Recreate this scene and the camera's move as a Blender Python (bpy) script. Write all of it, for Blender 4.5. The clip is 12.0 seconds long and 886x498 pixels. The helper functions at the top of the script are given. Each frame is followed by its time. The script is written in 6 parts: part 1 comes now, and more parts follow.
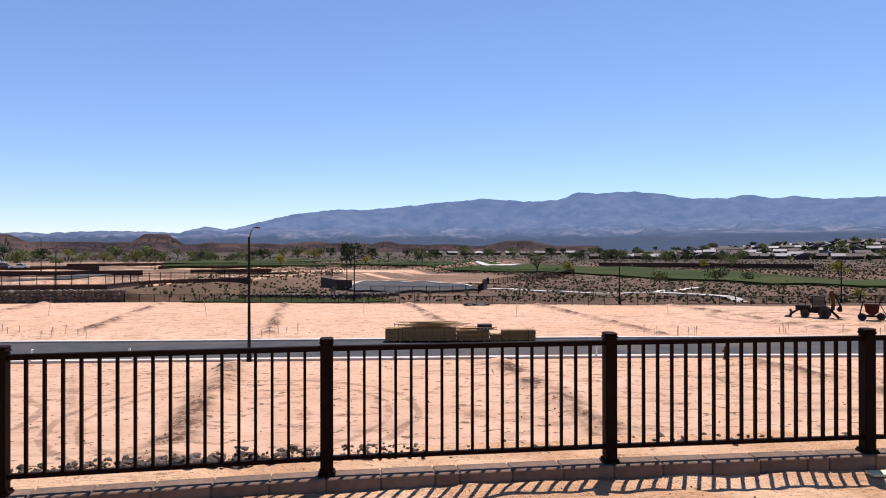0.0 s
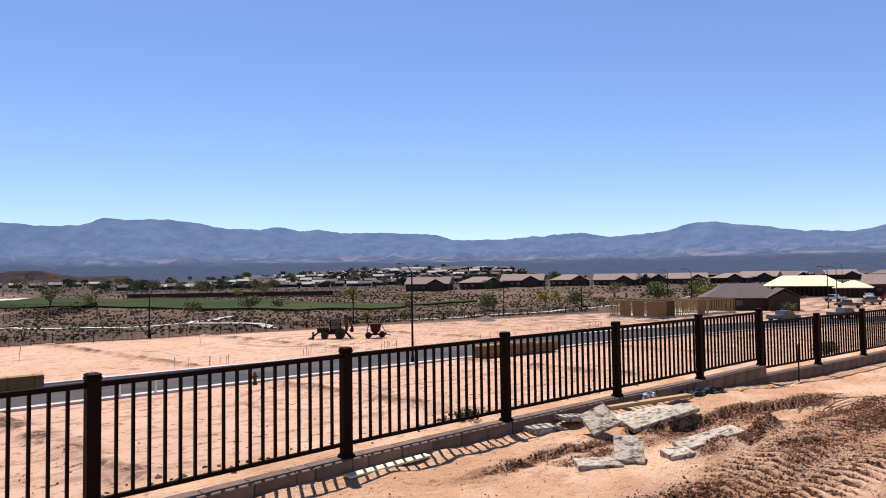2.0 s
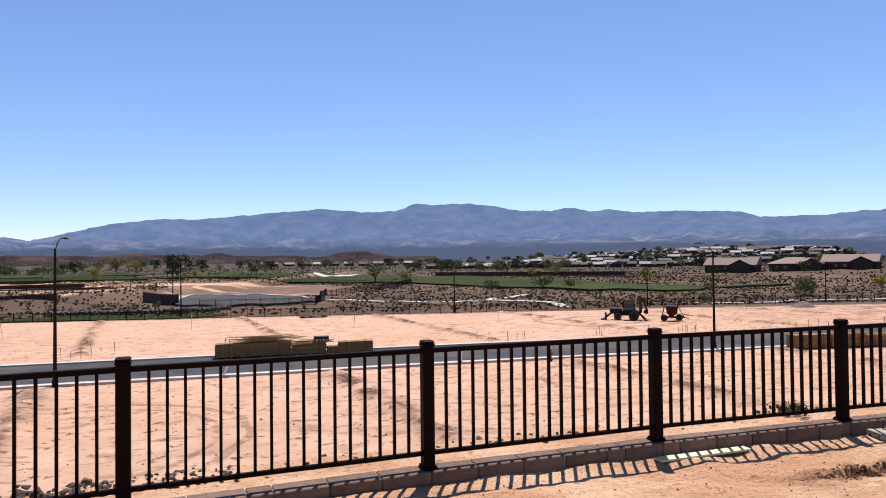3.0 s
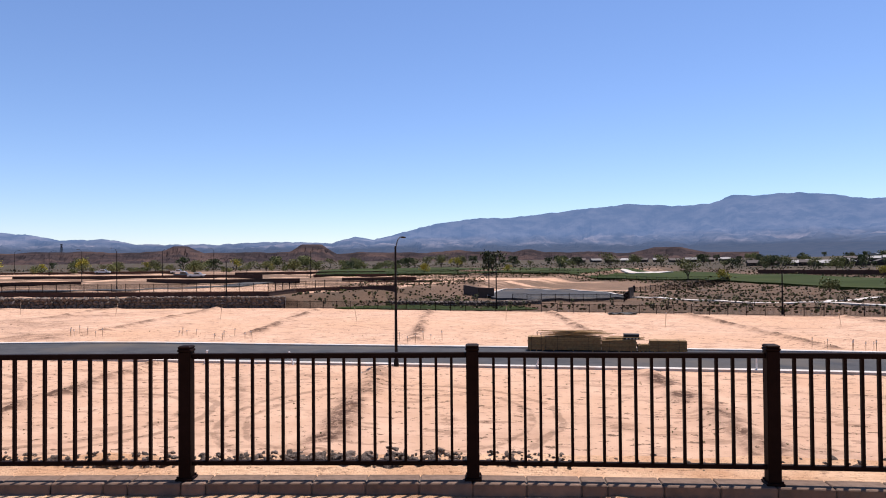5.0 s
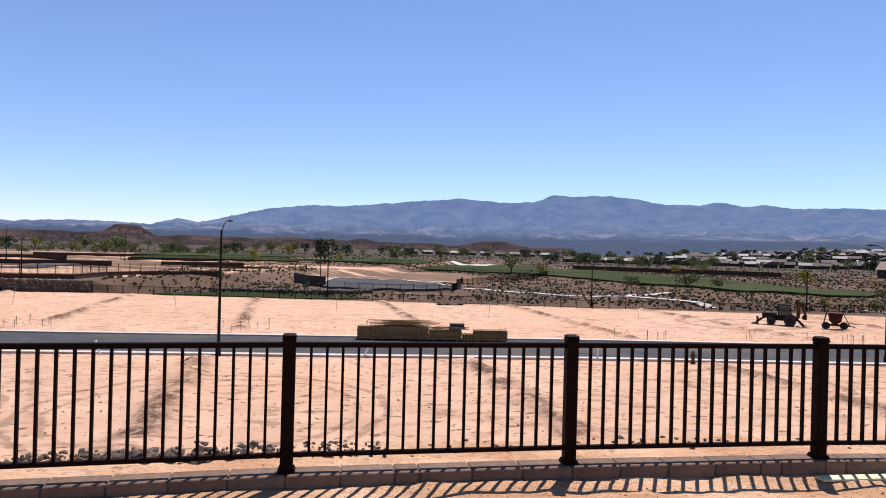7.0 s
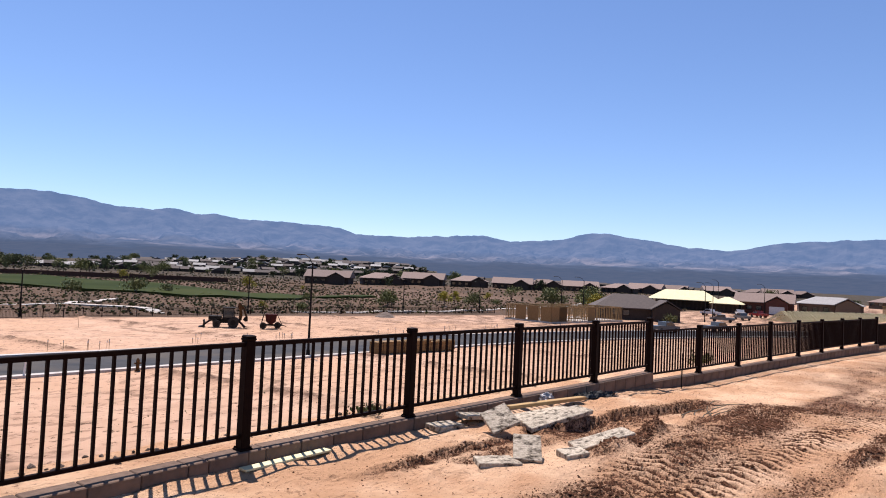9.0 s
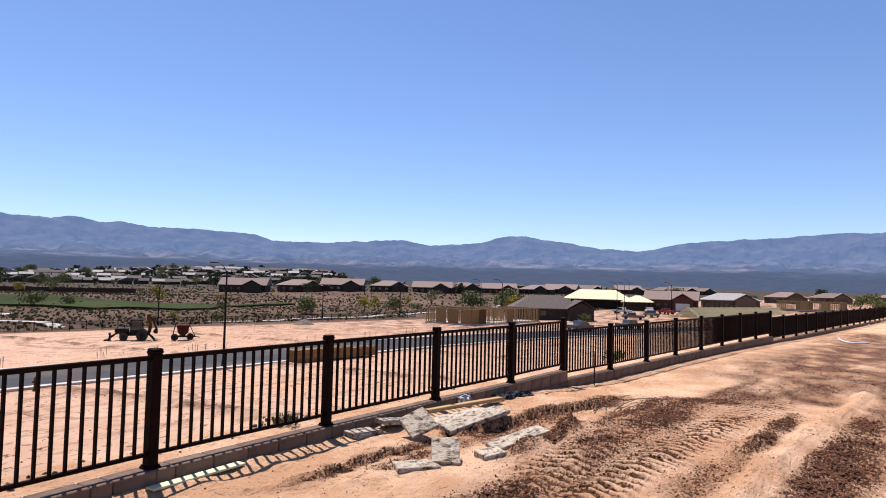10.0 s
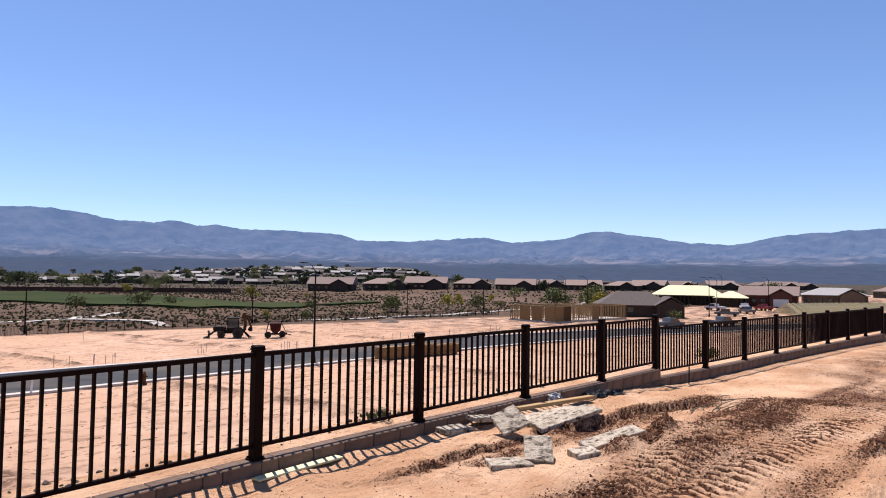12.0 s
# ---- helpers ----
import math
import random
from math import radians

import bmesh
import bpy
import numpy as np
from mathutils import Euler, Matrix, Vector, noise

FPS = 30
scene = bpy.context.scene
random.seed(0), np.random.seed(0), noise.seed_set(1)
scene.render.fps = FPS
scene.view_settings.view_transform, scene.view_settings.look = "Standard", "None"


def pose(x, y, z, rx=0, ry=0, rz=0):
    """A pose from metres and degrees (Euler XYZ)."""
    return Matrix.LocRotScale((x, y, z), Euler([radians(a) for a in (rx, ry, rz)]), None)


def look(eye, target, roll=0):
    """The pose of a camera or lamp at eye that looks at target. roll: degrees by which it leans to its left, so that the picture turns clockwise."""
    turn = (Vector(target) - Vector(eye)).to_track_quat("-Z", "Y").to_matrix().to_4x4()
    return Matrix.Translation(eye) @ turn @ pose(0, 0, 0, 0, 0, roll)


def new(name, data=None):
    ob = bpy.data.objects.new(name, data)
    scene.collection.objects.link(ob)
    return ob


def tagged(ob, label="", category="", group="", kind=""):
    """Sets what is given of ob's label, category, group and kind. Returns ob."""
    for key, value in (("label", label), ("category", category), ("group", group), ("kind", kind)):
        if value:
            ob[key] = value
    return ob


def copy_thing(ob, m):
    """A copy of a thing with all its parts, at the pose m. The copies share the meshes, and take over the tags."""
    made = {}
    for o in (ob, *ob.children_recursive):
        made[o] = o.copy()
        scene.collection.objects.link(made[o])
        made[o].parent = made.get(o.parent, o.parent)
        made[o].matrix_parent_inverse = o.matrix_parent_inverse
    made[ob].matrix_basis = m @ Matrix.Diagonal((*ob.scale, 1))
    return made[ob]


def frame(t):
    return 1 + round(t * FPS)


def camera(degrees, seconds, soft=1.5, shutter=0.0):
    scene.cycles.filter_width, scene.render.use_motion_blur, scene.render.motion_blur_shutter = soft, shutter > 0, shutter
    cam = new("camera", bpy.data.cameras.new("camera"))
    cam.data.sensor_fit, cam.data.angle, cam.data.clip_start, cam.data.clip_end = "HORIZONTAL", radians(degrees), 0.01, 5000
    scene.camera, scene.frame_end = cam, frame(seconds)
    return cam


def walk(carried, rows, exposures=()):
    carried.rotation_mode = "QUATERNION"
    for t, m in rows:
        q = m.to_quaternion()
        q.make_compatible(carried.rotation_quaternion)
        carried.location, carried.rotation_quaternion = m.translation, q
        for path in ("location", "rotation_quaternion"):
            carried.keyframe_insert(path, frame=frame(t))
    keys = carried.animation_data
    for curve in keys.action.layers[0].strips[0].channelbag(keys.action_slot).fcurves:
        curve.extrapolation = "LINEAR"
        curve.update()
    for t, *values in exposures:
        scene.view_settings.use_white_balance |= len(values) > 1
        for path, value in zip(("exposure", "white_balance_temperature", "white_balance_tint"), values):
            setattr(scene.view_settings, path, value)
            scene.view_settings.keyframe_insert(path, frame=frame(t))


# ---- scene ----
cam = camera(67.1, 12.0, soft=1.0)
PATH = [
    (0, (2.303, -4.865, 1.602), (2.572, -2.883, 1.608), -0.1),
    (0.5, (2.464, -4.825, 1.587), (3.247, -2.985, 1.624), 0.1),
    (1, (2.591, -4.867, 1.597), (3.949, -3.4, 1.664), 0.1),
    (1.5, (2.694, -4.896, 1.601), (4.315, -3.728, 1.688), -0.4),
    (2, (2.6, -4.91, 1.603), (4.04, -3.524, 1.687), -0.8),
    (2.5, (2.493, -4.839, 1.589), (3.512, -3.119, 1.654), -0.3),
    (3, (2.468, -4.858, 1.595), (3.201, -2.998, 1.63), -0.6),
    (5, (2.286, -4.915, 1.604), (2.134, -2.921, 1.636), -0.5),
    (5.5, (2.259, -4.927, 1.611), (1.952, -2.952, 1.664), -0.6),
    (6, (2.254, -4.918, 1.611), (1.959, -2.941, 1.657), -0.3),
    (6.5, (2.281, -4.897, 1.606), (2.194, -2.899, 1.625), 0.5),
    (7, (2.366, -4.896, 1.608), (2.708, -2.925, 1.612), 1.5),
    (7.5, (2.448, -4.931, 1.599), (3.213, -3.084, 1.614), 2.1),
    (9.5, (2.584, -4.751, 1.578), (4.31, -3.746, 1.672), 2.1),
    (10, (2.584, -4.824, 1.585), (4.336, -3.865, 1.686), 1.4),
    (10.5, (2.568, -4.848, 1.588), (4.315, -3.88, 1.693), 1.0),
    (11, (2.552, -4.832, 1.589), (4.27, -3.813, 1.693), 0.8),
    (11.5, (2.54, -4.815, 1.591), (4.217, -3.731, 1.691), 0.8),
    (12, (2.537, -4.773, 1.585), (4.159, -3.606, 1.674), 0.8),
]
walk(cam, [(t, look(eye, target, roll)) for t, eye, target, roll in PATH], [(0, 0.72, 6400, 19), (12, 0.72, 6400, 19)])

# ---- light ----
SUN_EL, SUN_AZ = 66.5, 30.0
world = bpy.data.worlds.new("sky")
scene.world = world
world.use_nodes = True
wn = world.node_tree
sky = wn.nodes.new("ShaderNodeTexSky")
sky.sky_type = "NISHITA"
sky.sun_disc = False
sky.sun_elevation, sky.sun_rotation = radians(SUN_EL), radians(SUN_AZ)
sky.altitude, sky.air_density, sky.dust_density, sky.ozone_density = 2000, 1.2, 0.0, 8.0
haze = wn.nodes.new("ShaderNodeMix")
haze.data_type, haze.blend_type = "RGBA", "MULTIPLY"
haze.inputs[0].default_value, haze.inputs[7].default_value = 1.0, (1.02, 0.975, 0.955, 1)
wn.links.new(sky.outputs[0], haze.inputs[6])
wn.links.new(haze.outputs[2], wn.nodes["Background"].inputs[0])
wn.nodes["Background"].inputs[1].default_value = 0.09
sun = new("sun", bpy.data.lights.new("sun", "SUN"))
sun.data.energy, sun.data.angle, sun.data.color = 4.75, radians(0.53), (1.0, 0.95, 0.87)
a, e = radians(SUN_AZ), radians(SUN_EL)
sun.matrix_basis = look((0, 0, 60), Vector((0, 0, 60)) - Vector((math.sin(a) * math.cos(e), math.cos(a) * math.cos(e), math.sin(e))))


# ---- materials ----
def mat(name, color, rough=0.8, metal=0.0, color2=None, scale=5.0, detail=4.0, bump=0.0, bump_scale=None, color3=None, scale3=0.6, stretch=(1, 1, 1), island=0.0, spec=0.3, amount=1.0):
    """Principled surface with two scales of noise in its colour, relief, and a chance tone per object."""
    m = bpy.data.materials.new(name)
    m.use_nodes = True
    nt = m.node_tree
    p = nt.nodes["Principled BSDF"]
    p.inputs["Roughness"].default_value, p.inputs["Metallic"].default_value = rough, metal
    p.inputs["Specular IOR Level"].default_value = spec
    p.inputs["Base Color"].default_value = (*color, 1)
    tc = nt.nodes.new("ShaderNodeTexCoord")
    mp = nt.nodes.new("ShaderNodeMapping")
    mp.inputs["Scale"].default_value = stretch
    nt.links.new(tc.outputs["Object"], mp.inputs[0])

    def noise_node(s, d):
        n = nt.nodes.new("ShaderNodeTexNoise")
        n.inputs["Scale"].default_value, n.inputs["Detail"].default_value = s, d
        n.inputs["Roughness"].default_value = 0.65
        nt.links.new(mp.outputs[0], n.inputs["Vector"])
        return n

    def mixed(fac, a, b, mode="MIX"):
        x = nt.nodes.new("ShaderNodeMix")
        x.data_type, x.blend_type = "RGBA", mode
        for sock, v in ((x.inputs[0], fac), (x.inputs[6], a), (x.inputs[7], b)):
            if hasattr(v, "links"):
                nt.links.new(v, sock)
            else:
                sock.default_value = v
        return x.outputs[2]

    def ramp(src, lo, hi):
        r = nt.nodes.new("ShaderNodeMapRange")
        r.inputs[1].default_value, r.inputs[2].default_value = lo, hi
        r.inputs[4].default_value = amount
        nt.links.new(src, r.inputs[0])
        return r.outputs[0]

    col = (*color, 1)
    if color2:
        col = mixed(ramp(noise_node(scale, detail).outputs[0], 0.38, 0.62), col, (*color2, 1))
    if color3:
        col = mixed(ramp(noise_node(scale3, 3).outputs[0], 0.48, 0.68), col, (*color3, 1))
    if island:
        oi = nt.nodes.new("ShaderNodeObjectInfo")
        hs = nt.nodes.new("ShaderNodeHueSaturation")
        rr = nt.nodes.new("ShaderNodeMapRange")
        rr.inputs[3].default_value, rr.inputs[4].default_value = 1 - island, 1 + island
        nt.links.new(oi.outputs["Random"], rr.inputs[0])
        nt.links.new(rr.outputs[0], hs.inputs["Value"])
        if hasattr(col, "links"):
            nt.links.new(col, hs.inputs["Color"])
        else:
            hs.inputs["Color"].default_value = col
        col = hs.outputs[0]
    if hasattr(col, "links"):
        nt.links.new(col, p.inputs["Base Color"])
    if bump:
        b = nt.nodes.new("ShaderNodeBump")
        b.inputs["Strength"].default_value, b.inputs["Distance"].default_value = 1.0, bump
        nt.links.new(noise_node(bump_scale or scale * 3, 6).outputs[0], b.inputs["Height"])
        nt.links.new(b.outputs[0], p.inputs["Normal"])
    return m


M_METAL = mat("brown_paint", (0.0069, 0.0025, 0.0018), 0.6, 0.0, (0.01, 0.0039, 0.0029), 9, bump=0.0006, bump_scale=200, spec=0.05)
M_BLOCK = mat("tan_block", (0.154, 0.104, 0.077), 0.95, 0, (0.108, 0.0732, 0.0539), 14, bump=0.004, bump_scale=90, island=0.12, color3=(0.208, 0.131, 0.0924), scale3=2.0, spec=0.1)
M_MORTAR = mat("mortar", (0.154, 0.115, 0.0924), 0.95, 0, (0.1, 0.077, 0.0616), 20)
M_ROCK = mat("rubble_rock", (0.231, 0.169, 0.131), 0.95, 0, (0.0539, 0.04, 0.0323), 6, bump=0.02, bump_scale=25, island=0.3)
M_WALLROCK = mat("wall_stone", (0.162, 0.127, 0.1), 0.95, 0, (0.0616, 0.0501, 0.0423), 5, bump=0.02, bump_scale=20, island=0.3)
M_SLAB = mat("flagstone", (0.56, 0.48, 0.37), 0.92, 0, (0.36, 0.3, 0.225), 24, 10, stretch=(1.0, 2.2, 1.0), bump=0.02, bump_scale=38, color3=(0.05, 0.038, 0.028), scale3=11, island=0.12, spec=0.1)
M_ASPHALT = mat("asphalt", (0.04, 0.0416, 0.0447), 0.95, 0, (0.0577, 0.0577, 0.0593), 0.6, 8, bump=0.004, bump_scale=60, color3=(0.0847, 0.0732, 0.0616), scale3=0.09, spec=0.08)
M_CONCRETE = mat("concrete", (0.424, 0.4, 0.37), 0.9, 0, (0.347, 0.316, 0.277), 1.2, 6, bump=0.003, bump_scale=40, color3=(0.385, 0.308, 0.246), scale3=0.3)
M_LUMBER = mat("raw_lumber", (0.339, 0.223, 0.1), 0.85, 0, (0.254, 0.154, 0.0655), 3, 6, stretch=(0.3, 3, 3), bump=0.002, bump_scale=20, island=0.18)
M_OSB = mat("sheathing_board", (0.231, 0.142, 0.0577), 0.85, 0, (0.169, 0.0963, 0.0385), 6, 8, island=0.15)
M_POLE = mat("lamp_pole_paint", (0.0092, 0.0069, 0.0062), 0.6, 0, (0.0154, 0.0115, 0.01), 4, spec=0.1)
M_LENS = mat("lamp_lens", (0.578, 0.578, 0.539), 0.25, 0, (0.462, 0.462, 0.424), 8)
M_TYRE = mat("tyre_rubber", (0.0139, 0.0131, 0.0123), 0.8, 0, (0.0385, 0.0308, 0.0246), 8)
M_YELLOW = mat("machine_ochre", (0.0924, 0.04, 0.0085), 0.65, 0, (0.0539, 0.0246, 0.0077), 4, color3=(0.0616, 0.0347, 0.0193), scale3=2, spec=0.15)
M_DARK = mat("dark_steel", (0.0108, 0.0092, 0.0085), 0.65, 0.0, (0.0231, 0.0177, 0.0139), 5, spec=0.1)
M_RED = mat("red_machine", (0.0655, 0.0108, 0.0077), 0.6, 0, (0.0385, 0.0092, 0.0069), 3, spec=0.1)
M_GLASS = mat("tinted_glass", (0.0154, 0.0193, 0.0231), 0.08, 0, spec=0.8)
M_STUCCO = mat("tan_stucco", (0.146, 0.1, 0.0693), 0.95, 0, (0.119, 0.0809, 0.0554), 2.0, 6, island=0.2)
M_STUCCO2 = mat("red_brown_stucco", (0.0886, 0.0347, 0.0254), 0.95, 0, (0.0693, 0.0285, 0.0216), 2, 6, island=0.15)
M_STUCCO3 = mat("dark_brown_stucco", (0.0577, 0.04, 0.0308), 0.95, 0, (0.0423, 0.0308, 0.0239), 2, 6)
M_TILE = mat("grey_brown_roof_tile", (0.0847, 0.0678, 0.0601), 0.9, 0, (0.0577, 0.0462, 0.0416), 3, 6, island=0.2)
M_TILE2 = mat("pink_roof_tile", (0.208, 0.15, 0.127), 0.9, 0, (0.154, 0.112, 0.0939), 3, 6, island=0.2)
M_TILE3 = mat("pale_roof_tile", (0.231, 0.219, 0.208), 0.8, 0, (0.169, 0.162, 0.154), 3, 6, island=0.35)
M_WRAP = mat("yellow_roof_sheathing", (0.62, 0.565, 0.34), 0.7, 0, (0.55, 0.49, 0.28), 1.5, 5)
M_WHITE = mat("white_paint", (0.578, 0.57, 0.554), 0.5, 0, (0.501, 0.485, 0.462), 3)
M_PVC = mat("white_pvc", (0.616, 0.601, 0.57), 0.4)
M_BROWNWALL = mat("brown_site_wall", (0.0655, 0.0323, 0.0231), 0.95, 0, (0.0462, 0.0246, 0.0185), 1.2, 6)
M_BARK = mat("bark", (0.0693, 0.0501, 0.0347), 0.9, 0, (0.0385, 0.0293, 0.0231), 8)
M_LEAF = mat("desert_leaf", (0.146, 0.146, 0.0423), 0.8, 0, (0.0924, 0.1, 0.0347), 0.8, island=0.25)
M_LEAF_Y = mat("yellow_blossom_leaf", (0.354, 0.277, 0.0231), 0.8, 0, (0.231, 0.208, 0.0308), 0.8, island=0.2)
M_LEAF_D = mat("dark_leaf", (0.0655, 0.077, 0.0277), 0.8, 0, (0.0423, 0.0539, 0.0216), 0.8, island=0.25)
M_BRUSH = mat("dry_brush", (0.169, 0.127, 0.0693), 0.9, 0, (0.108, 0.0847, 0.0462), 1.5, island=0.35)
M_CACTUS = mat("dry_stalks", (0.077, 0.0655, 0.0423), 0.85, 0, (0.0539, 0.0462, 0.0347), 4)
M_GRASS = mat("fairway_grass", (0.027, 0.037, 0.009), 0.95, 0, (0.019, 0.028, 0.008), 0.12, 6, color3=(0.040, 0.047, 0.014), scale3=0.03, spec=0.05)
M_STAKE = mat("survey_stake_wood", (0.424, 0.323, 0.208), 0.8, 0, (0.347, 0.254, 0.154), 10)
M_PLASTIC = mat("black_plastic_sheet", (0.0115, 0.0115, 0.0123), 0.75, 0, (0.0231, 0.0216, 0.02), 6, bump=0.01, bump_scale=20)
M_CLEAR = mat("clear_crumpled_film", (0.424, 0.4, 0.385), 0.2, 0, (0.269, 0.254, 0.246), 20, bump=0.01, bump_scale=40)


def ground_material():
    """Desert soil: red-pink pad with disturbed darker dirt and painted clod shade, graded sand on the lots, scrub soil
    beyond the lots.
    """
    m = bpy.data.materials.new("desert_soil")
    m.use_nodes = True
    nt = m.node_tree
    N, L = nt.nodes, nt.links
    p = N["Principled BSDF"]
    p.inputs["Roughness"].default_value, p.inputs["Specular IOR Level"].default_value = 0.95, 0.1
    geo = N.new("ShaderNodeNewGeometry")
    sep = N.new("ShaderNodeSeparateXYZ")
    L.new(geo.outputs["Position"], sep.inputs[0])

    def noi(s, d=6.0, r=0.6, st=(1, 1, 1), rot=0.0):
        mp = N.new("ShaderNodeMapping")
        mp.inputs["Scale"].default_value, mp.inputs["Rotation"].default_value = st, (0, 0, rot)
        L.new(geo.outputs["Position"], mp.inputs[0])
        n = N.new("ShaderNodeTexNoise")
        n.inputs["Scale"].default_value, n.inputs["Detail"].default_value, n.inputs["Roughness"].default_value = s, d, r
        L.new(mp.outputs[0], n.inputs["Vector"])
        return n.outputs[0]

    def rng(src, lo, hi, a=0.0, b=1.0):
        r = N.new("ShaderNodeMapRange")
        for i, v in enumerate((lo, hi, a, b)):
            r.inputs[i + 1].default_value = v
        L.new(src, r.inputs[0])
        return r.outputs[0]

    def mixc(f, a, b):
        x = N.new("ShaderNodeMix")
        x.data_type = "RGBA"
        for sock, v in ((x.inputs[0], f), (x.inputs[6], a), (x.inputs[7], b)):
            if hasattr(v, "links"):
                L.new(v, sock)
            else:
                sock.default_value = v
        return x.outputs[2]

    def mul(a, b, op="MULTIPLY"):
        x = N.new("ShaderNodeMath")
        x.operation = op
        for sock, v in ((x.inputs[0], a), (x.inputs[1], b)):
            if hasattr(v, "links"):
                L.new(v, sock)
            else:
                sock.default_value = v
        return x.outputs[0]

    def tracks():
        """Wheel tracks that turn on the lots: rings round a few centres, broken by noise."""
        total = None
        for cx, cy, r0, r1, gap in ((-20.5, 28.5, 6.3, 9.2, 0.75), (-3.0, 29.0, 7.5, 9.6, 0.7), (54.5, 69.0, 3.0, 10.5, 1.9), (30.0, 34.0, 4.0, 6.2, 0.8), (-36.0, 33.0, 7.0, 9.0, 0.8)):
            dx, dy = mul(sep.outputs["X"], cx, "SUBTRACT"), mul(sep.outputs["Y"], cy, "SUBTRACT")
            r = mul(mul(mul(dx, dx), mul(dy, dy), "ADD"), 0.5, "POWER")
            wob = mul(r, mul(noi(0.35, 3), 1.1), "ADD")
            line = rng(mul(wob, gap, "PINGPONG"), gap * 0.6, gap * 0.74)
            band = mul(rng(wob, r0, r0 + 0.2), rng(wob, r1, r1 + 0.2, 1.0, 0.0))
            one = mul(mul(line, band), rng(noi(0.8, 6, 0.7), 0.4, 0.5))
            total = one if total is None else mul(total, one, "MAXIMUM")
        return total

    # graded sand of the lots
    sand = mixc(rng(noi(0.35), 0.38, 0.62), (0.494, 0.323, 0.221, 1), (0.427, 0.268, 0.177, 1))
    sand = mixc(rng(noi(0.05, 4), 0.45, 0.7), sand, (0.453, 0.277, 0.173, 1))
    sand = mixc(mul(rng(noi(0.22, 6, 0.7, (0.6, 1.5, 1), -0.2), 0.55, 0.66), 0.35), sand, (0.302, 0.181, 0.120, 1))
    # dark streaks and dashes put the shade of small relief into the sand colour
    streak = mul(rng(noi(0.9, 7, 0.62, (0.55, 1.25, 1), 0.12), 0.565, 0.585), rng(noi(0.07, 3), 0.4, 0.55, 0.45, 1.0))
    sand = mixc(mul(streak, 0.5), sand, (0.151, 0.085, 0.054, 1))
    sand = mixc(mul(rng(noi(1.7, 8, 0.72, (0.8, 1.1, 1), 0.4), 0.585, 0.605), 0.9), sand, (0.091, 0.054, 0.033, 1))
    sand = mixc(mul(tracks(), 0.5), sand, (0.113, 0.066, 0.041, 1))
    dirt_and_shade = N.new("ShaderNodeAttribute")
    dirt_and_shade.attribute_name = "loose"
    sand = mixc(mul(dirt_and_shade.outputs["Fac"], rng(noi(2.6, 8, 0.75), 0.42, 0.5, 0.35, 1)), sand, (0.083, 0.046, 0.030, 1))
    # the pad's red soil
    red = mixc(rng(noi(0.9), 0.42, 0.58), (0.647, 0.418, 0.261, 1), (0.512, 0.293, 0.164, 1))
    red = mixc(mul(rng(noi(6, 8, 0.72, (0.8, 1.3, 1), 0.3), 0.6, 0.63), 0.5), red, (0.166, 0.082, 0.045, 1))
    red = mixc(mul(rng(noi(22, 6, 0.7), 0.60, 0.625), 0.7), red, (0.136, 0.067, 0.038, 1))
    red = mixc(mul(dirt_and_shade.outputs["Fac"], rng(noi(4, 7, 0.7), 0.36, 0.54, 0.55, 1.0)), red, (0.196, 0.091, 0.051, 1))
    # near-black specks in the next two mixes paint the small shadows between clods
    red = mixc(mul(mul(dirt_and_shade.outputs["Fac"], 1.25), rng(noi(26, 7, 0.75, (0.8, 1.5, 1), 0.25), 0.475, 0.535)), red, (0.033, 0.015, 0.008, 1))
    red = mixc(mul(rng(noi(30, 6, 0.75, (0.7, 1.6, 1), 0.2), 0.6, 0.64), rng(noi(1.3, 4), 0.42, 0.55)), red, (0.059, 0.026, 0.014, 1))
    # scrub land
    scrub = mixc(rng(noi(0.08, 6), 0.4, 0.65), (0.0655, 0.0431, 0.0277, 1), (0.108, 0.0655, 0.0423, 1))
    scrub = mixc(rng(noi(0.7, 8, 0.8), 0.52, 0.66), scrub, (0.0577, 0.0462, 0.0308, 1))
    scrub = mixc(rng(noi(0.012, 3), 0.5, 0.62), scrub, (0.115, 0.0732, 0.0501, 1))
    edge = mul(sep.outputs["Y"], mul(mul(sep.outputs["X"], 0.235), mul(noi(0.1, 4), 5.0), "ADD"), "ADD")
    gr = N.new("ShaderNodeAttribute")
    gr.attribute_name = "graded"
    plain = mul(sep.outputs["X"], sep.outputs["X"])
    rad = mul(mul(plain, mul(sep.outputs["Y"], sep.outputs["Y"]), "ADD"), 0.5, "POWER")
    scrub = mixc(mul(rng(rad, 300, 420), rng(noi(0.03, 6, 0.7), 0.35, 0.5, 0.5, 1.0)), scrub, (0.0477, 0.0385, 0.0262, 1))
    far = mul(rng(edge, 101.0, 103.0), mul(1.0, mul(gr.outputs["Fac"], rng(noi(0.05, 4, 0.6, (0.3, 1.6, 1)), 0.44, 0.5, 1.0, 0.15)), "SUBTRACT"))
    onpad = rng(sep.outputs["Z"], -2.0, -0.6)
    col = mixc(far, mixc(onpad, sand, red), scrub)
    L.new(col, p.inputs["Base Color"])
    b = N.new("ShaderNodeBump")
    b.inputs["Strength"].default_value, b.inputs["Distance"].default_value = 1.0, 0.05
    L.new(mul(noi(14, 8, 0.7), mul(noi(2.2, 8, 0.75, (0.4, 1.6, 1), 0.15), 2.0), "ADD"), b.inputs["Height"])
    L.new(b.outputs[0], p.inputs["Normal"])
    return m


